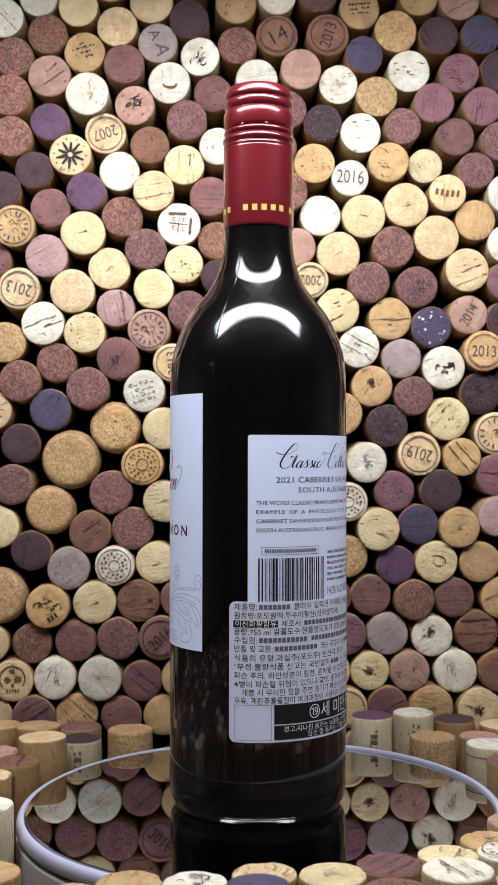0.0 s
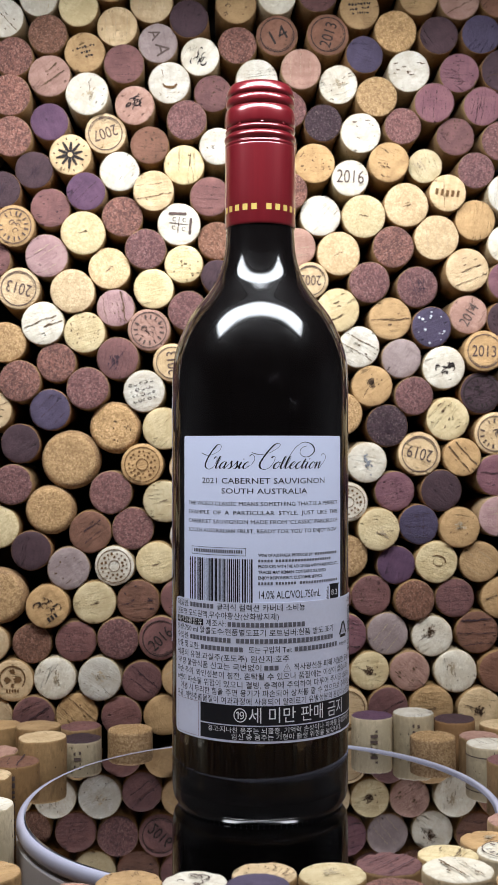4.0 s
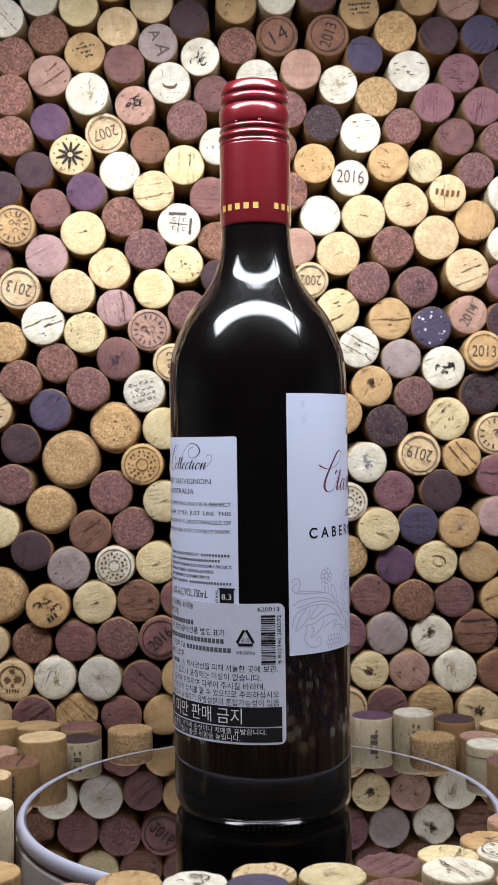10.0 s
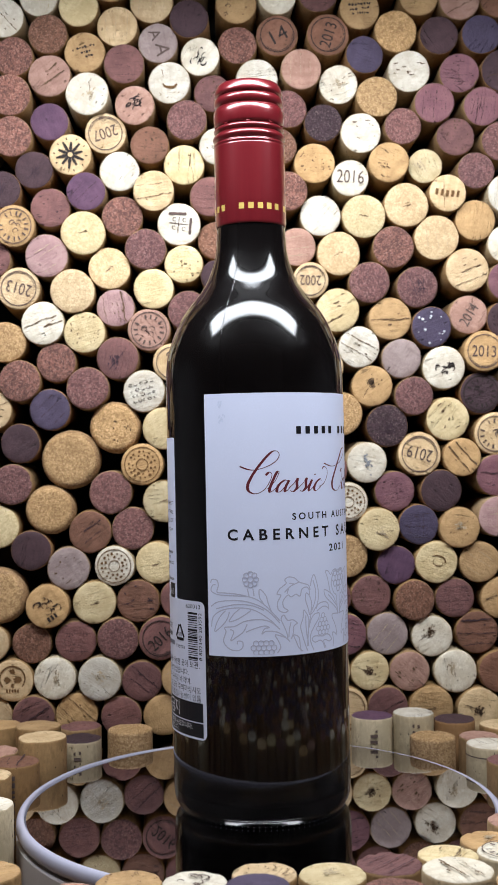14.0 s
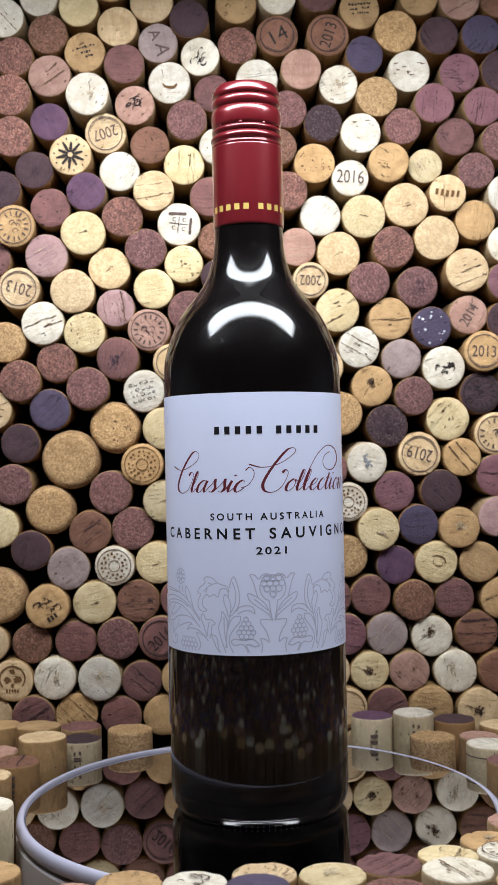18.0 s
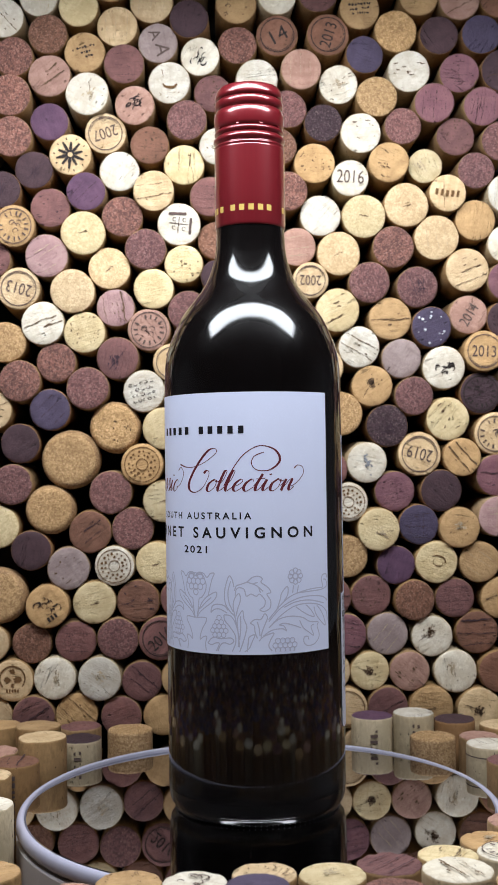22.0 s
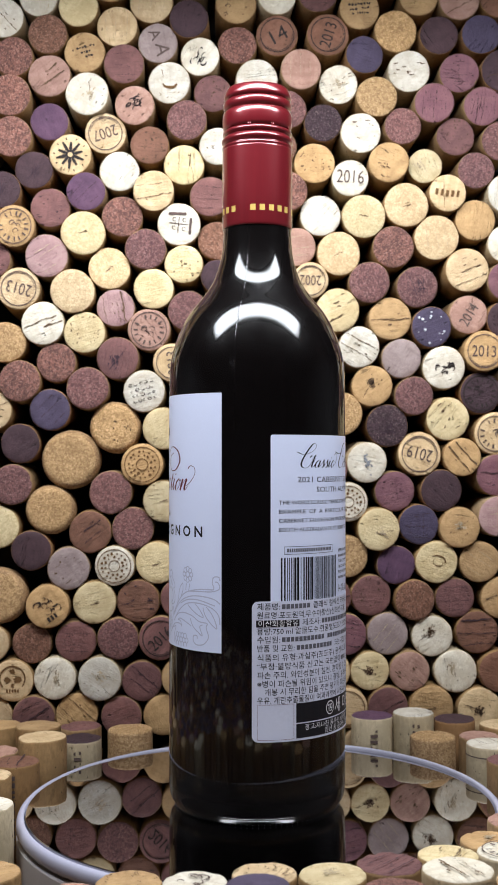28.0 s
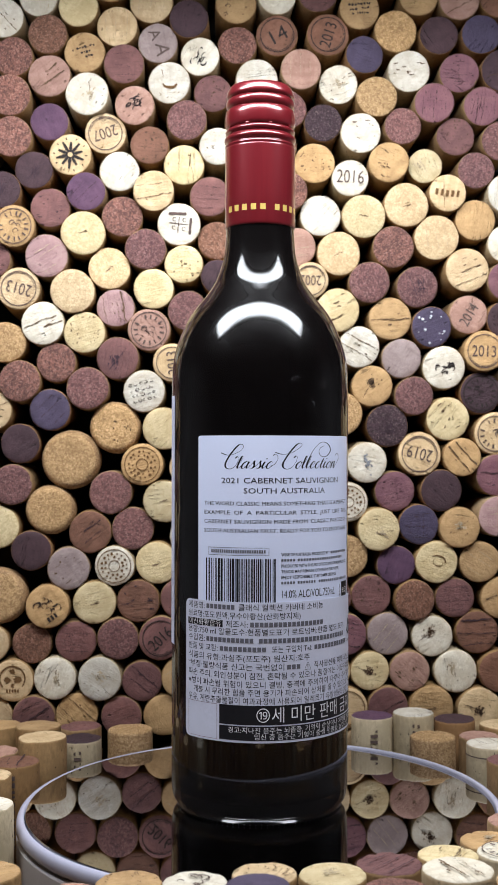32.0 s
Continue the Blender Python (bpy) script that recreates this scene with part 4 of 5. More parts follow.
def ornament(parent, centre, z, r):
    """The pale leaf-and-grape border."""
    bm = bmesh.new()
    # tulip and its leaves
    motif(bm, (((0, 30.9), (1, 32.1), (2.4, 32.5), (4.1, 32), (5.6, 30.5), (7.2, 32.1), (8.9, 32.2), (7.9, 29.8), (7.1, 27), (6.3, 23.9), (5.9, 22.8)), ((0.3, 30.6), (1.7, 31.6), (3.5, 31.3), (4.6, 29.5), (5.2, 26.9), (4.6, 24.4), (3.1, 22.3), (1.7, 21.5), (1.4, 18.9), (0.5, 13.7)), ((0.3, 13.6), (2, 18.1), (4.2, 21.4), (7.2, 23.6), (9.8, 24.6), (9.5, 22.3), (7.5, 20.2), (4.6, 18.1), (2, 16), (0.6, 13.7)), ((2.2, 17.6), (5, 20.3), (7.5, 22.4))))
    # vase and side scroll
    motif(bm, (((0.3, 13.6), (1.9, 13.9), (5, 13.9), (4.9, 12.2), (3.5, 10), (2.4, 7.5), (2, 4.9), (3.5, 6), (5.2, 6.2), (4.6, 3.4), (4.9, 0.6)), ((7.2, 16.2), (7.9, 18.8), (10.2, 19.7), (13.2, 19.1), (14.5, 17.3)), ((7.2, 16.2), (9, 17.6), (11.3, 17.7), (14.2, 16.2))))
    # grape stand
    motif(bm, (((5.7, 3.6), (7.2, 5.5), (9, 6.2), (10.9, 5.7), (13.2, 5.9), (15.6, 6.1), (16.8, 4.9), (15.3, 3.6), (12.9, 4.1), (11.3, 3.1), (10.2, 0.6)), ((5.7, 3.6), (7.5, 3.1), (9.5, 3.9), (10.8, 3.6), (9.5, 0.6))))
    # tall leaf
    motif(bm, (((17.3, 15.1), (15.5, 16.8), (13.6, 19.9), (13.2, 24.3), (14.1, 28.7), (15.3, 31.4), (16.5, 29.6), (17.1, 26.8)), ((15.8, 29.2), (14.7, 25), (15, 20.6), (16.7, 16.8)), ((18.1, 10.7), (17.3, 15.1), (16.7, 19.3), (17.5, 22.5), (19.1, 24.2), (19.6, 21.6), (18.5, 18), (17.8, 15)), ((12.9, 15.5), (15.3, 15.2), (16.8, 13.7), (17.9, 11), (18.8, 6.9), (18.6, 2.5)), ((12.9, 15.5), (13.2, 13.3), (15.3, 10.6), (17.3, 7.4), (17.5, 4.1), (16.1, 0.6))))
    # curled leaf
    motif(bm, (((17.3, 25.3), (18.1, 27.3), (20.2, 28.1), (22.4, 29), (24.3, 30.7), (26.8, 31.2), (28.3, 30.1), (27.8, 28.7), (30.5, 26.5), (31.5, 24.5), (30, 23.9), (31.4, 21.1), (31.1, 18.2), (28.9, 16.9), (27.2, 17.6), (28.9, 19), (29.2, 21.5), (27.2, 23.9), (25.8, 23.1), (23.8, 24), (22, 23.2), (21.1, 25.9), (19.1, 26.6), (17.9, 25.6), (17.6, 23.3)), ((22.4, 28.8), (25.8, 27.5), (28.5, 25.1)), ((24.5, 28.2), (26.5, 28.7)), ((26.8, 26.6), (27.5, 24.5))))
    # low leaves
    motif(bm, (((19.1, 2.4), (18.4, 9.9), (18.3, 13.6), (19.4, 16.1), (20.5, 17.2), (20.9, 14), (22, 10.9), (21.5, 8), (20.5, 4.5), (19.1, 0.6)), ((19.6, 15), (19.6, 10.5), (19.1, 5.4)), ((22, 0.6), (22.4, 3.6), (22.9, 6.5), (25.1, 7.5), (24.1, 4.9), (22.9, 2.1), (21.1, 0.6))))
    # bud
    motif(bm, (((32.8, 16.3), (34, 17.9), (35.2, 21.4), (36, 24.3), (38.3, 26.7), (38.4, 23.5), (36.9, 20.9)), ((23.3, 12.2), (25.2, 13.7), (27.5, 13.7), (29, 15.9), (30.1, 14.3), (29, 11.4), (27.9, 8.5), (27.5, 6.3)), ((23.3, 12.2), (24.9, 11.1), (25.2, 8.5), (26.1, 6)), ((26.1, 12.8), (26.8, 10), (27.1, 6.9))))
    # long stems
    motif(bm, (((30.5, 13.5), (32.8, 16.3), (36.8, 20.6), (40.9, 23.2), (47.3, 24.8), (52.5, 25.2), (55.5, 25.4), (54.9, 28.1), (55.5, 30.3), (57.7, 30.5), (58.3, 29)), ((42.2, 23.8), (48.3, 24.1), (54.9, 24.4), (58.1, 25.8), (57.5, 28.1), (56.1, 28.5)), ((40.9, 27), (40.5, 24)), ((43.1, 27), (42.5, 24.1)), ((30.6, 12.7), (35.2, 17.8), (40.9, 21), (47.3, 22.2), (54.9, 21.5), (58.3, 19.5))))
    # frond
    motif(bm, (((31, 10.6), (35.2, 14.8), (40.9, 18.4), (47.3, 19.2), (53.7, 18), (57.5, 15.1), (58.3, 11.1)), ((41.8, 18.2), (44.5, 16.2), (47.8, 14.3), (50.6, 13.6), (48.8, 16.5), (46.3, 18.8)), ((50.4, 17.6), (51.4, 14.6), (53.7, 11.7), (56.8, 9.3), (56.1, 12.4), (54.2, 15.7), (52, 18)), ((36.8, 18.2), (41.8, 20.2), (48.3, 20.5), (56.1, 18.6))))
    # lower scroll
    motif(bm, (((30.6, 10.2), (34.4, 13.4), (39.2, 14.5), (44.5, 13.7), (48.3, 11.7), (52.5, 11.1), (52, 9.4), (53.1, 5.5), (50.8, 2.5), (47.3, 1.9), (45.4, 3.2), (45.4, 5.4), (47.2, 5.7), (47.5, 4.4)), ((43.4, 12.6), (45, 9.5), (47.8, 7.3), (50.1, 5.9), (48.8, 9.4), (50.2, 10.4)), ((28.3, 6.8), (31.7, 9.1), (36, 9.6), (37.7, 8.6), (36.6, 10.7), (34.8, 11.1), (36.8, 11.8), (40.9, 10.7), (44, 9.4)), ((26.7, 4.9), (28.3, 6.6), (30.9, 7.7), (32.6, 7.9), (31.3, 5.4), (30.5, 2.9), (31.8, 0.7))))
    for side in (-1, 1):
        grapes(bm, side * 0.0108, 0.0136, 0.00098, (1, 2, 3, 4, 3))
        grapes(bm, side * 0.0371, 0.0046, 0.00105, (4, 5, 4))
        flower(bm, side * 0.0418, 0.0294, 0.0022)
    grapes(bm, 0, 0.0296, 0.00125, (3, 2))
    grapes(bm, 0, 0.0275, 0.00125, (4, 3, 1))
    for v in bm.verts:
        v.co.y = max(0.0004, v.co.y)
    return part("leaf_ornament", bend(bm, r, centre, z), PRINT_GREY, parent)


def front_label(top):
    mid, r = 232.0, BOTTLE_R + 0.00004
    label = part("front_label", bend(wrapped_sheet(0.1182, 0.1024), r, mid, 0.0676), PAPER, top, "white paper front label", 50)
    q = r + 0.00014
    name_bars(label, mid + 0.2, 0.1553, 0.0030, 0.0460, (5, 5), PRINT, q, 0.50)
    script_line(label, mid - 0.8, 0.1312, 0.0892, PRINT_RED, r + 0.000122)
    line(label, "SOUTH AUSTRALIA", mid + 0.2, 0.1216, 0.0026, 0.0490, PRINT, q, spacing=1.5, thin=0.020)
    line(label, "CABERNET SAUVIGNON", mid + 0.4, 0.1150, 0.0041, 0.1006, PRINT, q, spacing=1.62, thin=0.022)
    line(label, "2021", mid + 1.0, 0.1083, 0.0028, 0.0122, PRINT, q, spacing=1.3, thin=0.018)
    bm, rnd = bmesh.new(), random.Random(4)
    for i in range(9):
        blob(bm, rnd.uniform(-0.0535, -0.0495), rnd.uniform(0.0905, 0.0990), rnd.uniform(0.0003, 0.0008), rnd, z=0.00002 + i * 0.000002, n=9, stretch=rnd.uniform(1.5, 2.6), turn=rnd.uniform(1.1, 1.9))
    part("scuff", bend(bm, r + 0.000122, mid, 0.0676), SCUFF, label, "faint grey scuff")
    ornament(label, mid + 0.6, 0.0682, r + 0.000122)


def back_label(top):
    mid, r = 51.9, BOTTLE_R + 0.00004
    label = part("back_label", bend(wrapped_sheet(0.0752, 0.0930, 0.0010), r, mid, 0.0604), PAPER, top, "white paper back label", 50)
    q = r + 0.00015
    script_line(label, mid - 1.0, 0.1405, 0.0525, PRINT, r + 0.000122)
    line(label, "2021 CABERNET SAUVIGNON", mid, 0.1358, 0.0022, 0.0530, PRINT, q)
    line(label, "SOUTH AUSTRALIA", mid, 0.1318, 0.0021, 0.0350, PRINT, q)
    for i, body in enumerate(("THE WORD CLASSIC MEANS SOMETHING THAT IS A PERFECT", "EXAMPLE  OF  A  PARTICULAR  STYLE,  JUST  LIKE  THIS", "CABERNET SAUVIGNON MADE FROM \u2018CLASSIC\u2019 PARCELS OF", "SOUTH AUSTRALIAN FRUIT, READY FOR YOU TO ENJOY NOW.")):
        line(label, body, mid + 0.4, 0.1268 - 0.00355 * i, 0.00155, 0.0695, PRINT, q)
    # the web address, as a bar in its frame
    bm = bmesh.new()
    for x0, x1, y0, y1 in ((-0.0125, 0.0125, 0.0014, 0.00155), (-0.0125, 0.0125, -0.00155, -0.0014), (-0.0125, -0.01235, -0.0014, 0.0014), (0.01235, 0.0125, -0.0014, 0.0014)):
        bar(bm, x0, x1, y0, y1)
    part("address_frame", bend(bm, q, mid - 30.6, 0.1080), PRINT, label)
    bm = bmesh.new()
    for i in range(24):
        bar(bm, -0.0112 + i * 0.00094, -0.0112 + i * 0.00094 + 0.00066, -0.0006, 0.0007)
    tagged(part("address_bar", bend(bm, q, mid - 30.6, 0.1080), PRINT_MID, label), kind="stuff")
    rnd = random.Random(5)
    bm = bmesh.new()
    x = -0.0145
    while x < 0.0145:
        w = rnd.choice((0.0003, 0.0003, 0.0006, 0.0009))
        if x < 0.0095 or rnd.random() < 0.9:
            bar(bm, x, x + w, -0.0170, 0.0)
        x += w + rnd.choice((0.0003, 0.0004, 0.0007))
    tagged(part("barcode", bend(bm, q, mid - 29.5, 0.1052), PRINT, label), kind="stuff")
    left = mid - 3.9
    step = math.degrees(1 / q)
    for i, (body, w) in enumerate((("WINE OF AUSTRALIA. PRODUCED BY", 0.0225), ("", 0), ("PRODUCED WITH THE AID OF EGG AND/OR MILK PRODUCTS.", 0.0378), ("TRACES MAY REMAIN. CONTAINS SULPHITES", 0.0297), ("ENJOY RESPONSIBLY. CUSTOMER SERVICE:", 0.0278), ("", 0))):
        z = 0.1068 - 0.0022 * i
        if body:
            line(label, body, left + step * w / 2, z, 0.0012, w, PRINT, q, thin=0.012)
        bm = bmesh.new()
        spans = {0: ((0.0238, 0.0372),), 1: ((0.0, 0.0060), (0.0068, 0.0330)), 5: ((0.0, 0.0060), (0.0068, 0.0155), (0.0168, 0.0378))}.get(i, ())
        for a, b in spans:
            n = max(2, round((b - a) / 0.0013))
            for j in range(n):
                bar(bm, a + (b - a) * j / n, a + (b - a) * (j + 0.66) / n, -0.0005, 0.0005)
        if spans:
            tagged(part("name_bar", bend(bm, q, left, z), PRINT_MID, label), kind="stuff")
        else:
            bm.free()
    line(label, "14.0% ALC/VOL.750mL", left + step * 0.0132, 0.0914, 0.0030, 0.0264, PRINT, q)
    bm = bmesh.new()
    bar(bm, -0.0030, 0.0030, -0.0030, 0.0026)
    bar(bm, -0.0035, 0.0035, 0.0026, 0.0032)
    icon = part("drinks_mark", bend(bm, q, mid + 50.5, 0.0910), PRINT, label)
    line(icon, "8.3", mid + 50.5, 0.0908, 0.0022, 0.0042, PRINT_WHITE, q + 0.00005)
    bm = bmesh.new()
    join_into(bm, words_mesh("drinks", 0.0016, width=0.0050, depth=0.00002), 0.0008, 0, 90)
    part("lettering", bend(bm, q, mid + 43.5, 0.0908), PRINT, label)


def import_sticker(top):
    mid, r = 420.1, BOTTLE_R + 0.00018
    st = part("import_sticker", bend(wrapped_sheet(0.1008, 0.0548, 0.0026), r, mid, 0.0335), STICKER, top, "silvery white rounded sticker with small print", 50)
    q = r + 0.00015
    step = math.degrees(1 / q)
    left = 345.6

    def text(body, x, z, h, w, mat=PRINT):
        line(st, body, left + step * (x + w / 2), z, h, w, mat, q + (0.00009 if mat is not PRINT else 0))

    def block(x0, x1, z, h, mat=PRINT, name="name_bar"):
        bm = bmesh.new()
        if name == "name_bar":
            n = max(2, round((x1 - x0) / 0.0019))
            w = (x1 - x0) / n
            for i in range(n):
                bar(bm, x0 + w * i, x0 + w * (i + 0.80), -0.0009, 0.0009)
        else:
            bar(bm, x0, x1, -h / 2, h / 2)
        ob = part(name, bend(bm, q - 0.00002, left, z), PRINT_MID if name == "name_bar" else mat, st)
        if name == "name_bar":
            tagged(ob, kind="stuff")

    h = 0.0021
    rows = [0.0862, 0.0828, 0.0796, 0.0765, 0.0733, 0.0699, 0.0663, 0.0629, 0.0595, 0.0561, 0.0529, 0.0497]
    text("제품명:", 0, rows[0], h, 0.0090)
    block(0.0098, 0.0225, rows[0], 0.0015)
    text("클래식 컬렉션 카버네 소비뇽", 0.0238, rows[0], h, 0.0360)
    text("원료명:포도원액,무수아황산(산화방지제)", 0, rows[1], h, 0.0488)
    block(-0.0004, 0.0172, rows[2], 0.0027, name="black_band")
    text("이산화황함유", 0.0004, rows[2], h, 0.0162, PRINT_WHITE)
    text("제조사:", 0.0186, rows[2], h, 0.0090)
    block(0.0284, 0.0600, rows[2], 0.0015)
    text("용량:750 ml 알콜도수:현품별도표기 로트넘버:현품 별도 표기", 0, rows[3], h, 0.0750)
    text("수입원:", 0, rows[4], h, 0.0090)
    block(0.0098, 0.0300, rows[4], 0.0015)
    block(0.0318, 0.0750, rows[4], 0.0015)
    text("반품 및 교환:", 0, rows[5], h, 0.0150)
    block(0.0160, 0.0350, rows[5], 0.0015)
    text("또는 구입처 Tel:", 0.0370, rows[5], h, 0.0170)
    block(0.0552, 0.0780, rows[5], 0.0015)
    text("식품의 유형:과실주(포도주) 원산지:호주", 0, rows[6], h, 0.0530)
    text("\u201c부정\u00b7불량식품 신고는 국번없이", 0, rows[7], h, 0.0420)
    block(0.0430, 0.0490, rows[7], 0.0015)
    text("\u26a0 직사광선을 피해 서늘한 곳에 보관.", 0.0505, rows[7], h, 0.0455)
    text("파손 주의. 와인성분이 침전, 혼탁될 수 있으나 품질에는 이상이 없습니다.", 0, rows[8], h, 0.0895)
    text("\u203b병이 파손될 위험이 있으니 결빙, 충격에 주의하여 다루어 주시길 바라며,", 0, rows[9], h, 0.0910)
    text("개봉 시 무리한 힘을 주면 용기가 파손되어 상처를 줄 수 있으므로 주의하십시오", 0.0030, rows[10], h, 0.0935)
    text("우유, 계란추출물질이 여과과정에 사용되어 알레르기 유발성분의 혼입가능성이 있음", 0, rows[11], h, 0.0965)
    block(0.0158, 0.0975, 0.0443, 0.0076, name="black_band")
    block(0.0158, 0.0975, 0.0372, 0.0056, name="black_band")
    text("\u2472세 미만 판매 금지", 0.0310, 0.0443, 0.0047, 0.0510, PRINT_WHITE)
    text("경고:지나친 음주는 뇌졸중, 기억력 손상이나 치매를 유발합니다.", 0.0195, 0.0384, 0.0018, 0.0720, PRINT_WHITE)
    text("임신 중 음주는 기형아 출생 위험을 높입니다.", 0.0300, 0.0359, 0.0018, 0.0510, PRINT_WHITE)
    text("620013", 0.0885, 0.0862, 0.0017, 0.0085)
    bm = bmesh.new()
    for x0, x1, y0, y1 in ((0.0, 0.0148, 0.0, 0.00012), (0.0, 0.0148, 0.01368, 0.0138), (0.0, 0.00012, 0.00012, 0.01368), (0.01468, 0.0148, 0.00012, 0.01368)):
        bar(bm, x0, x1, y0, y1)
    part("red_frame", bend(bm, q, left, 0.0343), PRINT_RED, st)
    rnd = random.Random(9)
    bm = bmesh.new()
    y = 0.0
    while y < 0.0190:
        w = rnd.choice((0.00026, 0.0003, 0.0005, 0.0008))
        bar(bm, -0.0028, 0.0028, -y - w, -y)
        y += w + rnd.choice((0.00034, 0.0006))
    tagged(part("barcode", bend(bm, q, left + step * 0.0925, 0.0838), PRINT, st), kind="stuff")
    bm = bmesh.new()
    join_into(bm, words_mesh("8 802340 283592", 0.0016, width=0.0188, depth=0.00002), 0.0008, 0, 90)
    part("lettering", bend(bm, q, left + step * 0.0968, 0.0744), PRINT, st)
    bm = bmesh.new()
    for i in range(3):
        a = radians(90 + 120 * i)
        b = radians(90 + 120 * (i + 1))
        p0, p1 = (0.0043 * math.cos(a), 0.0043 * math.sin(a)), (0.0043 * math.cos(b), 0.0043 * math.sin(b))
        strip(bm, [(p0[0] + (p1[0] - p0[0]) * u, p0[1] + (p1[1] - p0[1]) * u) for u in (0.12, 0.4, 0.72, 0.9)], 0.0011, 0.00002, 0.00006, taper=False)
    part("recycling_mark", bend(bm, q, left + step * 0.0835, 0.0745), PRINT, st)
    text("유리", 0.0820, 0.0741, 0.0014, 0.0030)
    text("무경-알루미늄", 0.0798, 0.0692, 0.0011, 0.0075)


# ---- room, table and lamp ----
def setting():
    # unseen room, made pale and small so that bounced light lifts the darks
    dark = plain("pale_bounce_paint", (0.72, 0.72, 0.75), 0.9, grain=0.1, scale=6)
    wood = Nodes("table_wood")
    tc = wood.add("ShaderNodeTexCoord")
    g = wood.noise(wood.scaled(tc.outputs["Object"], (0.15, 1, 1)), 90, 5)
    wood.put("Base Color", wood.mix(wood.span(g, 0.3, 0.7), (0.07, 0.035, 0.018), (0.13, 0.07, 0.035)))
    wood.put("Roughness", 0.5)
    bm = bevelled_box(-0.70, 0.70, -0.75, 0.45, FLOOR_Z - 0.03, FLOOR_Z, 0.003)
    tagged(part("table_top", bm, wood.mat), "brown wooden table top under the turntable and corks", "table")
    # added board; its black stands in for the shade deep between the corks
    bm = bevelled_box(-0.19, 0.19, 0, 0.012, FLOOR_Z, 0.44, 0.001)
    board = part("backing_board", bm, plain("black_board", (0.03, 0.027, 0.025), 0.95, grain=0.3, scale=60))
    board.matrix_world = pose(0, WALL_Y + CORK_L + 0.006, 0, 0, 0, WALL_YAW)
    tagged(board, "black board added behind the stacked corks to keep the gaps dark", "board")
    x, y0, y1, lo, hi = 1.0, -1.3, 0.8, -0.8, 1.1
    for name, lim in (("floor", (-x, x, y0, y1, lo - 0.05, lo)), ("ceiling", (-x, x, y0, y1, hi, hi + 0.05)), ("wall_west", (-x - 0.05, -x, y0, y1, lo, hi)), ("wall_east", (x, x + 0.05, y0, y1, lo, hi)), ("wall_south", (-x, x, y0 - 0.05, y0, lo, hi)), ("wall_north", (-x, x, y1, y1 + 0.05, lo, hi))):
        bm = bmesh.new()
        box(bm, *lim)
        bmesh.ops.recalc_face_normals(bm, faces=bm.faces)
        tagged(part(name, bm, dark), "plain unseen room surface, pale to bounce light back", kind="structure")
    for x in (-0.64, 0.64):
        for y in (-0.69, 0.39):
            bm = bevelled_box(x - 0.03, x + 0.03, y - 0.03, y + 0.03, -0.80, FLOOR_Z - 0.03, 0.003)
            leg = part("leg", bm, wood.mat, bpy.data.objects["table_top"])


def led_panel():
    glow = Nodes("led_diffuser")
    em = glow.add("ShaderNodeEmission")
    em.inputs[0].default_value = (0.905, 0.945, 1.0, 1)
    axes = glow.add("ShaderNodeSeparateXYZ")
    glow.link(glow.add("ShaderNodeTexCoord").outputs["Object"], axes.inputs[0])
    ends = glow.span(glow.mixf("ABSOLUTE", axes.outputs[0], 0), PANEL_W / 2, PANEL_W / 2 - 0.05)
    sides = glow.span(glow.mixf("ABSOLUTE", axes.outputs[1], 0), PANEL_D / 2, PANEL_D / 2 - 0.024)
    glow.link(glow.mixf("MULTIPLY", glow.mixf("MULTIPLY", ends, sides), PANEL_GLOW), em.inputs[1])
    glow.link(em.outputs[0], glow.tree.nodes["Material Output"].inputs[0])
    top = new("led_panel")
    top.matrix_world = pose(*PANEL, PANEL_TILT, 0, 0)
    tagged(top, "wide white LED light panel above the bottle", "lamp")
    w, d = PANEL_W / 2, PANEL_D / 2
    bm = bmesh.new()
    v = [bm.verts.new(c) for c in ((-w, -d, 0), (-w, d, 0), (w, d, 0), (w, -d, 0))]
    bm.faces.new(v)
    part("diffuser", bm, glow.mat, top, "glowing white diffuser")
    black = plain("lamp_housing", (0.012, 0.012, 0.013), 0.9, grain=0.1, scale=300, spec=0.05)
    part("housing", bevelled_box(-w - 0.012, w + 0.012, -d - 0.012, d + 0.012, 0.004, 0.030, 0.003), black, top, "black housing")
    # added out of view: it blocks part of the panel from the upper corks
    part("added_shade_flap", bevelled_box(-w - 0.012, w + 0.012, d + 0.004, d + 0.007, -PANEL_LIP, 0.006, 0.0005), black, top, "unseen black flap added to dim the upper corks")
    for s in (-1, 1):
        rod = part("rod", bevelled_box(s * w * 0.8 - 0.006, s * w * 0.8 + 0.006, -0.006, 0.006, 0.020, 1.10 - PANEL[2], 0.001), black, top)
        rod.matrix_local = pose(0, 0, 0, -PANEL_TILT, 0, 0)


setting()
led_panel()
PLATTER = turntable()
BOTTLE = bottle()


# ---- the stacked wall: across, height, diameter in millimetres ----
wall_cork(-128.4, 372.3, 20.9, "W", "slits/-50")
wall_cork(-110.4, 383.4, 20.4, "W", "hair/90")
wall_cork(-89.9, 378.3, 21.0, "Y")
wall_cork(-73.3, 390.9, 21.0, "T", "hair/80")
wall_cork(-70.1, 368.4, 21.2, "C", "hair/90")
wall_cork(-52.2, 380.8, 22.5, "C", "hair/85")
wall_cork(-105.4, 363.3, 20.5, "B.a")
wall_cork(-123.7, 352.4, 20.8, "R.a")
wall_cork(-86.7, 353.9, 21.2, "T", "bars/15")
wall_cork(-66.4, 348.0, 20.9, "M", "hair/0")
wall_cork(-49.0, 359.2, 20.8, "G", "AA/-78")
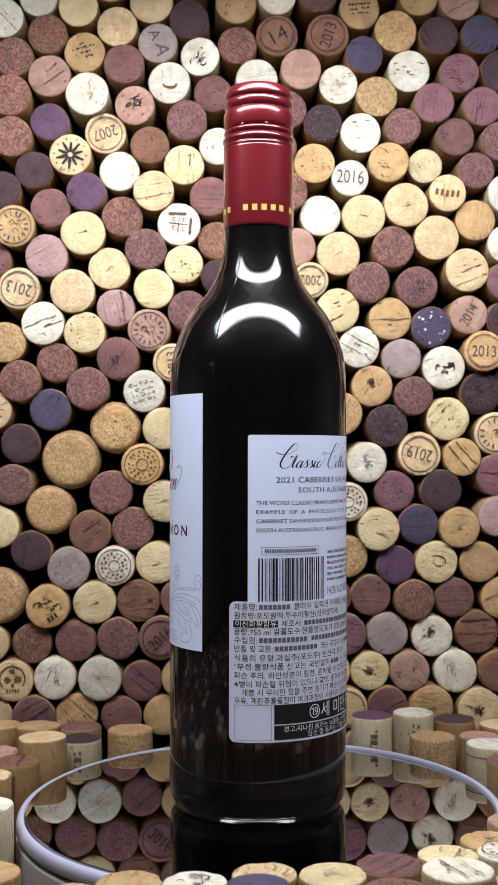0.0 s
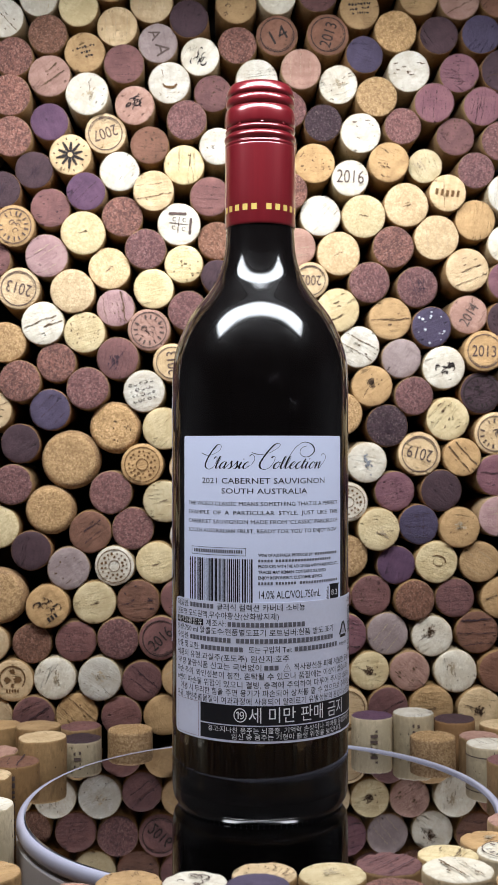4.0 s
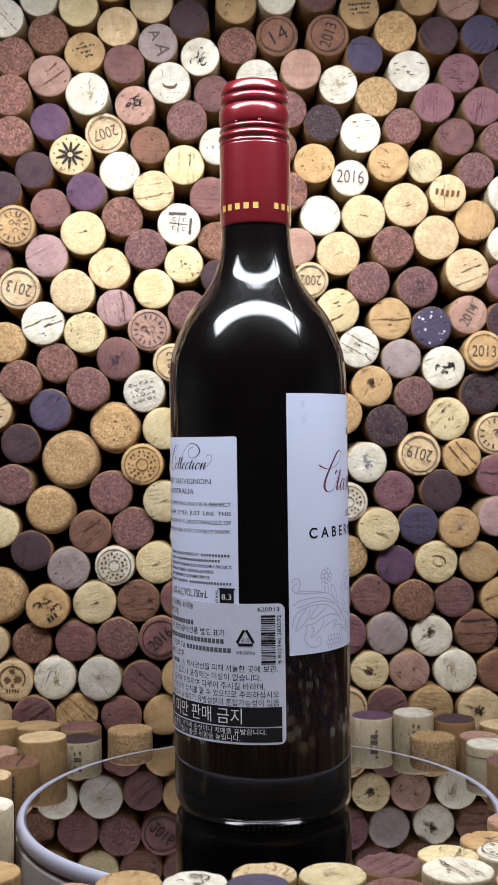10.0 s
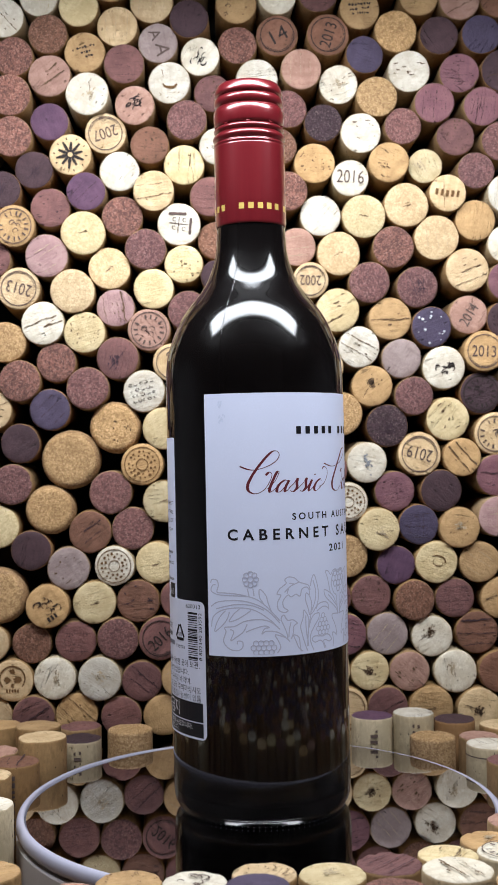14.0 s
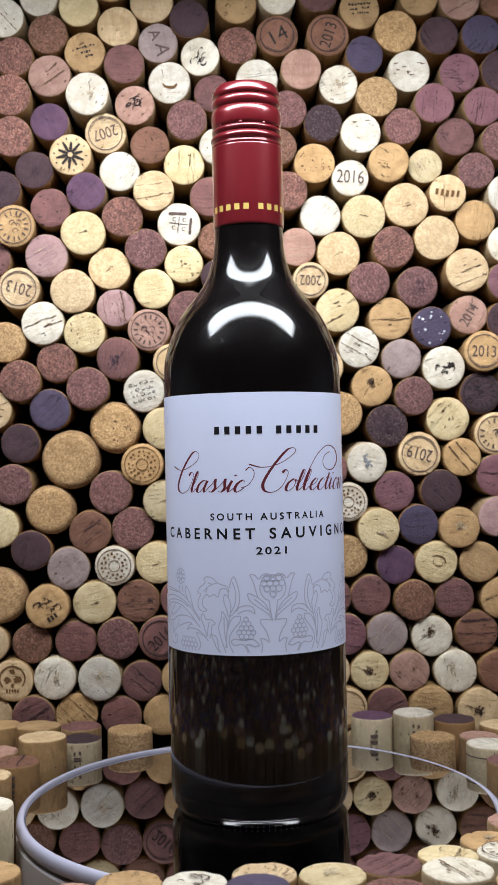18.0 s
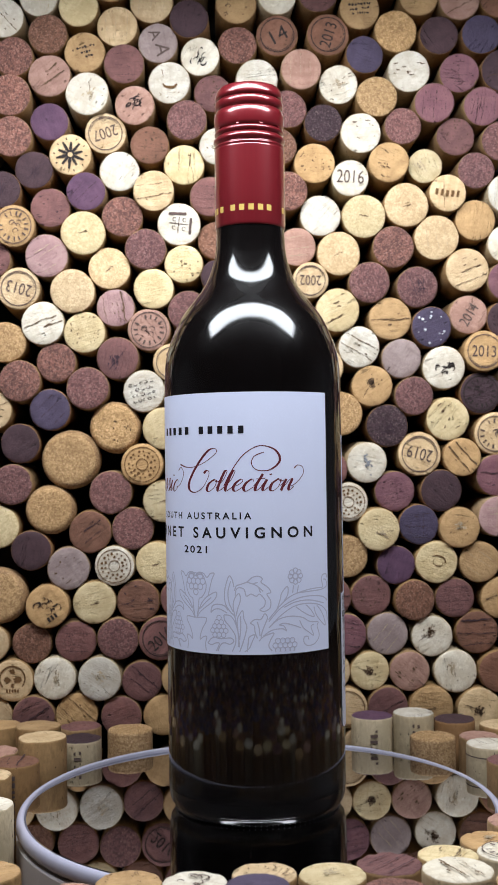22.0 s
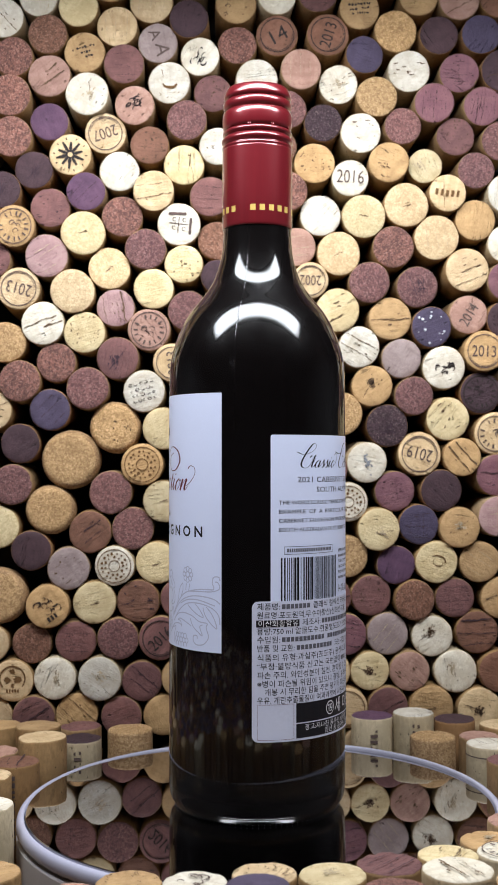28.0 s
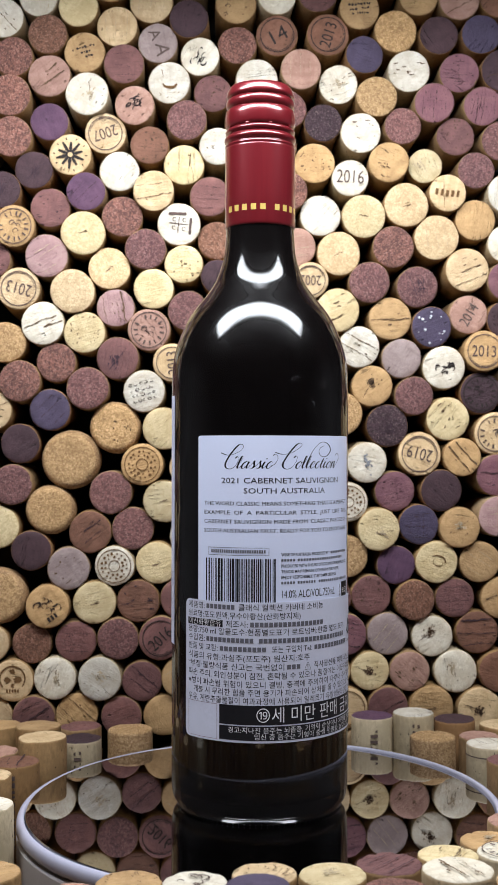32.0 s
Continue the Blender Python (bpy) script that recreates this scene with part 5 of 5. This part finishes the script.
wall_cork(-105.1, 342.3, 22.1, "K", "slits/35")
wall_cork(-125.0, 331.5, 21.7, "R.a")
wall_cork(-85.5, 332.5, 22.5, "W", "gouge/60")
wall_cork(-43.2, 338.1, 21.9, "W", "hook/0")
wall_cork(-61.3, 326.7, 20.7, "K", "scrawl/40")
wall_cork(-105.2, 318.4, 19.8, "P")
wall_cork(-76.6, 312.6, 21.6, "C", "y2007/198")
wall_cork(-124.5, 310.4, 21.2, "R.a")
wall_cork(-53.7, 306.2, 20.1, "B", "dots")
wall_cork(-34.4, 318.8, 20.9, "M.a")
wall_cork(-32.8, 371.3, 20.4, "D")
wall_cork(-27.3, 352.1, 20.3, "W", "scrawl/60")
wall_cork(-8.4, 380.5, 21.7, "T", "chips")
wall_cork(-8.0, 358.8, 20.2, "R.a")
wall_cork(13.0, 384.2, 20.5, "W", "slits/30")
wall_cork(12.8, 363.3, 21.7, "B", "y14/28")
wall_cork(39.2, 363.4, 22.1, "B", "y2013/72")
wall_cork(34.2, 385.5, 21.2, "M", "slits/30")
wall_cork(2.1, 340.5, 22.2, "W", "hair/0")
wall_cork(25.0, 345.4, 21.4, "K", "hair/90")
wall_cork(-20.9, 333.5, 19.7, "M", "dots")
wall_cork(18.0, 324.9, 19.8, "M.a")
wall_cork(44.6, 338.4, 20.6, "W", "gouge/20")
wall_cork(55.8, 376.8, 21.3, "T", "bars")
wall_cork(74.9, 366.0, 22.4, "T.a")
wall_cork(58.3, 353.3, 20.0, "N")
wall_cork(64.5, 331.5, 21.8, "T.a")
wall_cork(81.5, 345.0, 22.2, "W", "lent/5")
wall_cork(87.1, 384.0, 20.6, "T", "lent/0")
wall_cork(108.3, 382.1, 21.6, "K", "slits/30")
wall_cork(129.3, 384.0, 21.2, "B")
wall_cork(97.6, 364.2, 20.5, "D")
wall_cork(120.0, 364.7, 21.0, "N")
wall_cork(107.8, 343.9, 20.9, "V", "grid/0")
wall_cork(130.8, 345.6, 22.4, "D", "pit")
wall_cork(94.4, 328.0, 21.2, "V", "grid/85")
wall_cork(120.4, 327.0, 20.8, "V", "grid/85")
wall_cork(36.3, 318.0, 20.0, "D.a")
wall_cork(55.8, 312.2, 21.3, "W", "lent/0")
wall_cork(78.0, 316.3, 19.6, "M.a")
wall_cork(105.9, 311.2, 20.3, "M", "dots")
wall_cork(130.0, 308.9, 20.9, "M.a")
wall_cork(-18.3, 305.3, 19.7, "W", "lent/20")
wall_cork(12.5, 305.4, 19.9, "B.a")
wall_cork(-113.4, 293.5, 19.8, "D", "blot/70")
wall_cork(-94.4, 301.0, 21.7, "C", "star")
wall_cork(-69.5, 292.8, 20.9, "W")
wall_cork(-36.1, 296.1, 21.2, "Y", "slits/83")
wall_cork(-129.9, 283.3, 19.6, "D", "blot/50")
wall_cork(-86.5, 281.8, 20.3, "P", "hair/45")
wall_cork(-51.7, 282.2, 21.3, "C", "slits/8")
wall_cork(-105.1, 273.9, 20.6, "M", "lent/0")
wall_cork(-68.2, 269.4, 21.3, "R.a")
wall_cork(-22.8, 279.6, 21.0, "M", "hair/-5")
wall_cork(-38.9, 265.0, 22.4, "W", "frame/-8")
wall_cork(-123.4, 264.1, 21.7, "T", "ringtext")
wall_cork(-88.1, 260.5, 23.0, "Y.a", "nick/20")
wall_cork(-107.3, 249.1, 22.5, "L", "hair/30")
wall_cork(-56.2, 252.1, 21.4, "M.a")
wall_cork(-36.6, 244.2, 20.0, "Y", "dots")
wall_cork(-136.1, 247.8, 20.4, "M", "hair/20")
wall_cork(-75.2, 242.5, 21.9, "C.a", "nick/30")
wall_cork(-121.8, 232.5, 22.2, "C", "y2013/165")
wall_cork(-19.5, 257.0, 20.2, "B.a")
wall_cork(-52.3, 231.6, 21.0, "Y")
wall_cork(-93.9, 230.6, 23.1, "C.a")
wall_cork(31.7, 297.3, 21.6, "T", "chips")
wall_cork(50.3, 289.5, 19.4, "W", "y2016/-4")
wall_cork(70.2, 297.0, 21.3, "T", "lent/-20")
wall_cork(89.6, 295.7, 18.3, "Y", "gouge/-60")
wall_cork(100.9, 280.9, 19.7, "C", "brand/-8")
wall_cork(116.3, 293.2, 19.6, "M.a")
wall_cork(132.2, 280.5, 21.1, "W", "hair/80")
wall_cork(17.4, 281.9, 20.9, "R.a")
wall_cork(34.4, 269.8, 21.6, "W")
wall_cork(56.9, 268.9, 22.9, "Y.a", "nick/0")
wall_cork(79.3, 275.1, 23.5, "C.a", "nick/30")
wall_cork(115.8, 267.2, 21.5, "T")
wall_cork(43.8, 249.9, 23.0, "C.a", "nick/0")
wall_cork(72.3, 253.0, 22.0, "R.a")
wall_cork(95.2, 258.1, 23.8, "C.a", "hair/-80")
wall_cork(21.9, 253.5, 20.2, "K", "hair/5")
wall_cork(132.2, 254.8, 20.4, "W")
wall_cork(110.7, 240.7, 23.0, "C", "slits/25")
wall_cork(59.4, 234.5, 21.5, "M.a")
wall_cork(84.6, 232.1, 21.7, "M.a", "blot/90")
wall_cork(28.8, 235.6, 19.0, "C", "y2002/178")
wall_cork(131.4, 234.8, 20.5, "V", "slits/10")
wall_cork(-19.0, 237.7, 18.3, "D")
wall_cork(-72.2, 222.2, 19.9, "L", "slits/-78")
wall_cork(-109.4, 214.2, 22.6, "W", "slits/25")
wall_cork(-88.1, 209.4, 21.7, "Y", "chips")
wall_cork(-55.0, 210.6, 22.2, "K", "ringtext")
wall_cork(-128.9, 204.7, 21.4, "T.a")
wall_cork(-34.7, 220.2, 21.0, "M.a")
wall_cork(-43.1, 193.5, 20.2, "C", "y2013/95")
wall_cork(-102.8, 194.1, 20.5, "R.a")
wall_cork(-71.2, 196.0, 22.1, "M", "blot/80")
wall_cork(-121.2, 184.5, 21.6, "R.a")
wall_cork(-86.7, 180.6, 22.1, "M.a")
wall_cork(-57.8, 179.0, 21.9, "W", "script/14")
wall_cork(-135.7, 169.7, 20.7, "C", "slits/10")
wall_cork(-106.0, 169.7, 21.4, "N", "hair/45")
wall_cork(-73.2, 160.5, 27.0, "T.big", "dots")
wall_cork(-121.5, 152.5, 20.3, "D")
wall_cork(-47.7, 159.5, 22.1, "Y")
wall_cork(-96.3, 144.0, 30.5, "T.big")
wall_cork(-59.0, 141.1, 21.9, "T", "ornate")
wall_cork(-125.7, 131.4, 21.1, "M.a")
wall_cork(-75.5, 126.8, 22.3, "M.a")
wall_cork(-106.6, 118.2, 25.7, "T.big")
wall_cork(-133.9, 109.9, 22.9, "Y.a")
wall_cork(-48.0, 122.0, 21.7, "Y", "nick/0")
wall_cork(-86.1, 106.6, 22.0, "B", "slits/38")
wall_cork(-64.3, 108.1, 21.9, "M.a")
wall_cork(-116.3, 97.5, 20.8, "D", "slits/75")
wall_cork(-97.2, 88.0, 22.1, "G", "lent/35")
wall_cork(-73.9, 89.0, 20.9, "W", "ornate")
wall_cork(-52.2, 90.2, 22.1, "Y", "nick/10")
wall_cork(-133.4, 74.6, 29.7, "T.big")
wall_cork(-108.0, 68.8, 22.6, "T", "dog/35")
wall_cork(-84.1, 70.3, 22.3, "Y", "nick/15")
wall_cork(-61.9, 70.6, 22.1, "B", "lent/5")
wall_cork(-116.6, 49.5, 20.4, "B.a")
wall_cork(-93.9, 50.3, 21.3, "M", "grid/0")
wall_cork(-72.2, 51.6, 21.5, "M.a")
wall_cork(-50.5, 51.5, 22.7, "M", "yr2016/42")
wall_cork(-39.9, 71.4, 21.5, "M", "hair/0")
wall_cork(-137.3, 50.4, 20.0, "C")
wall_cork(-126.1, 31.1, 21.8, "C", "skull/0")
wall_cork(-104.6, 31.9, 21.9, "W", "gouge/70")
wall_cork(-81.8, 31.3, 22.9, "W", "gouge/-30")
wall_cork(-60.2, 29.4, 21.1, "M", "slits/-40")
wall_cork(-39.8, 31.4, 20.7, "T", "hair/30")
wall_cork(-136.9, 13.0, 21.1, "C")
wall_cork(-115.4, 12.4, 22.1, "M", "slits/30")
wall_cork(-93.8, 12.8, 22.0, "T", "slits/-45")
wall_cork(-70.9, 11.6, 20.9, "M", "hair/20")
wall_cork(-49.1, 11.7, 21.5, "T")
wall_cork(42.8, 220.2, 23.1, "Y", "slits/25")
wall_cork(70.3, 215.7, 22.6, "T", "slits/3")
wall_cork(92.0, 211.3, 21.4, "N", "drops")
wall_cork(111.5, 217.7, 20.5, "K", "y2014/58")
wall_cork(131.2, 214.9, 20.0, "D", "slits/60")
wall_cork(53.9, 201.1, 21.9, "W", "slits/-30")
wall_cork(76.1, 195.0, 20.9, "G")
wall_cork(119.1, 198.4, 21.6, "T", "y2013/-3")
wall_cork(98.2, 190.1, 22.7, "W", "scrawl/15")
wall_cork(34.8, 190.8, 21.1, "C")
wall_cork(60.4, 180.7, 21.6, "T", "pit")
wall_cork(82.3, 175.4, 20.3, "M.a")
wall_cork(117.6, 176.7, 22.1, "D", "ringtext")
wall_cork(43.7, 166.5, 23.0, "T.a")
wall_cork(68.2, 160.0, 22.2, "D.a", "blot/0")
wall_cork(99.8, 163.2, 22.9, "Y", "lent/45")
wall_cork(124.8, 155.4, 22.3, "C", "ringtext")
wall_cork(57.3, 141.0, 21.4, "W", "smudge")
wall_cork(84.7, 145.2, 22.9, "C", "y2019/165")
wall_cork(107.0, 143.3, 20.2, "T", "slits/-50")
wall_cork(36.6, 137.6, 21.0, "M")
wall_cork(71.7, 125.8, 21.1, "V", "grid/12")
wall_cork(95.9, 125.9, 21.8, "D")
wall_cork(125.5, 133.6, 22.1, "V", "slits/-5")
wall_cork(47.5, 120.5, 20.4, "W", "ornate")
wall_cork(62.9, 106.2, 22.3, "Y", "gouge/-20")
wall_cork(84.1, 108.4, 21.1, "N", "grid/0")
wall_cork(105.2, 106.6, 21.5, "T", "gouge/0")
wall_cork(125.5, 112.2, 21.3, "L", "hair/0")
wall_cork(46.4, 92.1, 21.9, "T.a")
wall_cork(72.1, 87.4, 20.3, "P")
wall_cork(93.1, 88.7, 22.4, "Y", "ring1")
wall_cork(115.9, 88.4, 21.6, "T", "hair/-30")
wall_cork(58.9, 71.7, 21.4, "M", "dots")
wall_cork(81.5, 69.2, 21.1, "B.a")
wall_cork(102.8, 69.7, 20.8, "M", "grid/0")
wall_cork(127.4, 69.5, 22.3, "T", "slits/20")
wall_cork(38.2, 71.4, 20.7, "M", "slits/0")
wall_cork(45.7, 52.0, 21.5, "V", "slits/-10")
wall_cork(67.1, 51.7, 22.0, "G", "hair/50")
wall_cork(90.4, 50.1, 21.7, "W", "pit")
wall_cork(114.3, 51.7, 22.6, "B", "slits/0")
wall_cork(37.6, 33.0, 20.4, "C", "hair/0")
wall_cork(57.8, 32.7, 20.6, "Y", "pit")
wall_cork(78.3, 32.3, 21.0, "K", "lent/-40")
wall_cork(102.5, 31.7, 22.7, "W", "gouge/-80")
wall_cork(125.2, 31.4, 21.7, "B")
wall_cork(45.8, 14.1, 21.3, "C", "ring")
wall_cork(66.8, 14.1, 21.2, "M", "slits/30")
wall_cork(89.3, 13.4, 23.3, "T", "nick/0")
wall_cork(114.8, 11.5, 24.0, "C", "pit")

# ---- corks standing round the turntable: x, y, top, diameter in millimetres ----
upright_cork(-108.5, 79.5, 14.1, 22.2, "T")
upright_cork(-101.3, 51.7, 15.4, 22.4, "C")
upright_cork(-89.9, 93.6, 10.3, 20.5, "M")
upright_cork(-86.6, 72.1, 9.4, 20.5, "D", "w")
upright_cork(-64.9, 92.4, 8.8, 22.6, "T.a", "a")
upright_cork(-130.0, 91.4, 11.8, 21.1, "T")
upright_cork(-125.7, 62.3, 6.0, 21.5, "K")
upright_cork(-109.4, 30.9, 9.5, 21.3, "B", "d", "slits")
upright_cork(-117.5, 11.4, 9.0, 20.5, "C")
upright_cork(-105.7, -38.2, 11.5, 20.2, "W", "w")
upright_cork(-88.1, -111.5, 12.0, 21.0, "T", mark="hair")
upright_cork(57.0, 98.4, 13.4, 20.9, "P", "w")
upright_cork(77.5, 95.0, 15.5, 20.7, "W", "w")
upright_cork(84.1, 74.8, 8.4, 21.8, "T.a", "a")
upright_cork(98.3, 95.5, 12.0, 20.8, "D")
upright_cork(119.7, 87.2, 11.0, 20.7, "C")
upright_cork(106.5, 47.9, 11.5, 22.0, "W", "r", "slits")
upright_cork(106.1, 72.5, 9.0, 19.3, "K")
upright_cork(109.5, 21.0, 11.0, 19.9, "M")
upright_cork(92.8, -63.9, 12.0, 19.9, "K")
upright_cork(79.9, -79.2, 10.0, 20.1, "T", mark="gouge")
upright_cork(82.0, -100.5, 13.5, 20.3, "W", "w", "ringtext")
upright_cork(61.9, -103.1, 13.5, 20.2, "Y", mark="slits")
upright_cork(41.8, -109.3, 13.0, 21.7, "M", mark="slits")
upright_cork(61.4, -124.4, 16.5, 22.5, "W", mark="slits")
upright_cork(22.7, -119.9, 13.5, 22.0, "Y", mark="gouge")
upright_cork(1.2, -117.5, 13.0, 21.2, "C", mark="chips")
upright_cork(-1.2, -148.6, 21.0, 20.1, "N")
upright_cork(-20.6, -125.6, 13.5, 20.4, "W", mark="curl")
upright_cork(-41.6, -121.2, 12.0, 21.4, "T", mark="chips")
upright_cork(-58.5, -135.3, 13.5, 20.4, "K", mark="slits")
upright_cork(41.3, -133.2, 13.5, 21.4, "R.a")
upright_cork(83.1, -126.9, 13.5, 21.1, "C", mark="lent")

KIND_MIX = ["C", "T", "M", "R.a", "W", "D", "Y", "B", "T.a", "M.a", "K", "C"]
FIELD_MIX = ["D", "D", "N", "P", "D", "N", "B", "D", "N", "M", "G", "W"]


def joined_corks(name, places, words, seed):
    """Many corks as one piece of stuff; places: poses of their ends."""
    rnd = random.Random(seed)
    mats, verts, faces, index = [], [], [], []
    mix = KIND_MIX if name == "packed_corks" else FIELD_MIX
    for k in mix:
        mats += [FLANK[k.split(".")[0]], END[k]]
    shapes = []
    for i in range(4):
        bm = cork_bmesh(400 + i, segments=18)
        bm.verts.index_update()
        shapes.append(([tuple(v.co) for v in bm.verts], [([v.index for v in f.verts], f.material_index) for f in bm.faces]))
        bm.free()
    for m in places:
        k = rnd.randrange(len(mix))
        vs, fs = rnd.choice(shapes)
        m = m @ pose(0, 0, 0, 0, 0, rnd.uniform(0, 360)) @ Matrix.Diagonal((0.945, 0.945, 1, 1))
        n = len(verts)
        verts += [tuple(m @ Vector(v)) for v in vs]
        faces += [[n + i for i in f] for f, _ in fs]
        index += [2 * k + s for _, s in fs]
    me = bpy.data.meshes.new(name)
    me.from_pydata(verts, [], faces)
    for mat in mats:
        me.materials.append(mat)
    me.polygons.foreach_set("material_index", index)
    me.polygons.foreach_set("use_smooth", [True] * len(faces))
    me.set_sharp_from_angle(angle=radians(50))
    return tagged(new(name, me), words, "corks", kind="stuff")


def packed_rest():
    """The corks of the stack that the bottle hides and those beyond the view, and the field of standing corks that the bottle mirrors."""
    rnd = random.Random(77)
    singles = [o for o in scene.objects if o.get("category") == "cork"]
    r = 0.0104

    def fill(taken, u0, u1, v0, v1, free):
        out = []
        v = v0
        while v < v1:
            u = u0
            while u < u1:
                if free(u, v) and all((u - a) ** 2 + (v - b) ** 2 > (r + c - 0.0006) ** 2 for a, b, c in taken if abs(v - b) < 0.03):
                    taken.append((u, v, r))
                    out.append((u, v))
                u += 0.0022
            v += 0.0022
        return out

    def size(o):
        return o.matrix_world.to_scale().x * (0.0145 if o.name.startswith("champ") else 0.011)

    wall = [(o.matrix_world.translation.x, o.matrix_world.translation.z, size(o)) for o in singles if o["group"] == "corks stacked in the wall"]
    spots = fill(wall, -0.178, 0.178, FLOOR_Z + r, 0.42, lambda x, z: True)
    joined_corks("packed_corks", [pose(x, WALL_Y + WALL_SLOPE * x + rnd.uniform(-0.001, 0.002), z, 90, 0, WALL_YAW) for x, z in spots], "mixed wine corks filling the rest of the wall", 5)
    field = [(o.matrix_world.translation.x, o.matrix_world.translation.y, size(o)) for o in singles if o["group"] != "corks stacked in the wall"]
    spots = fill(field, -0.38, 0.38, -0.40, 0.085, lambda x, y: math.hypot(x, y) > 0.1125 and not (y < -0.09 and abs(x) < 0.10 + 0.28 * (y + 0.12) and y > -0.145) and not (abs(x) < 0.13 and y > -0.10))
    joined_corks("standing_corks", [pose(x, y, FLOOR_Z + CORK_L + rnd.uniform(-0.002, 0.0), 0, 0, 0) for x, y in spots if rnd.random() < 0.97], "mixed wine corks standing close together round the turntable", 6)


packed_rest()


def motions():
    rows_platter, rows_bottle = [], []
    stand = pose(-0.00106, 0.00094, 0.0001) @ pose(0, 0, 0, math.degrees(0.00223), 0, 0) @ pose(0, 0, 0, 0, math.degrees(0.00236), 0)
    for i in range(65):
        t = 0.5 * i
        turn = pose(0, 0, 0, 0, 0, -TURN * t)
        rows_platter.append((t, turn))
        rows_bottle.append((t, turn @ DISC_TILT @ stand))
    walk(PLATTER, rows_platter)
    walk(BOTTLE, rows_bottle)


motions()
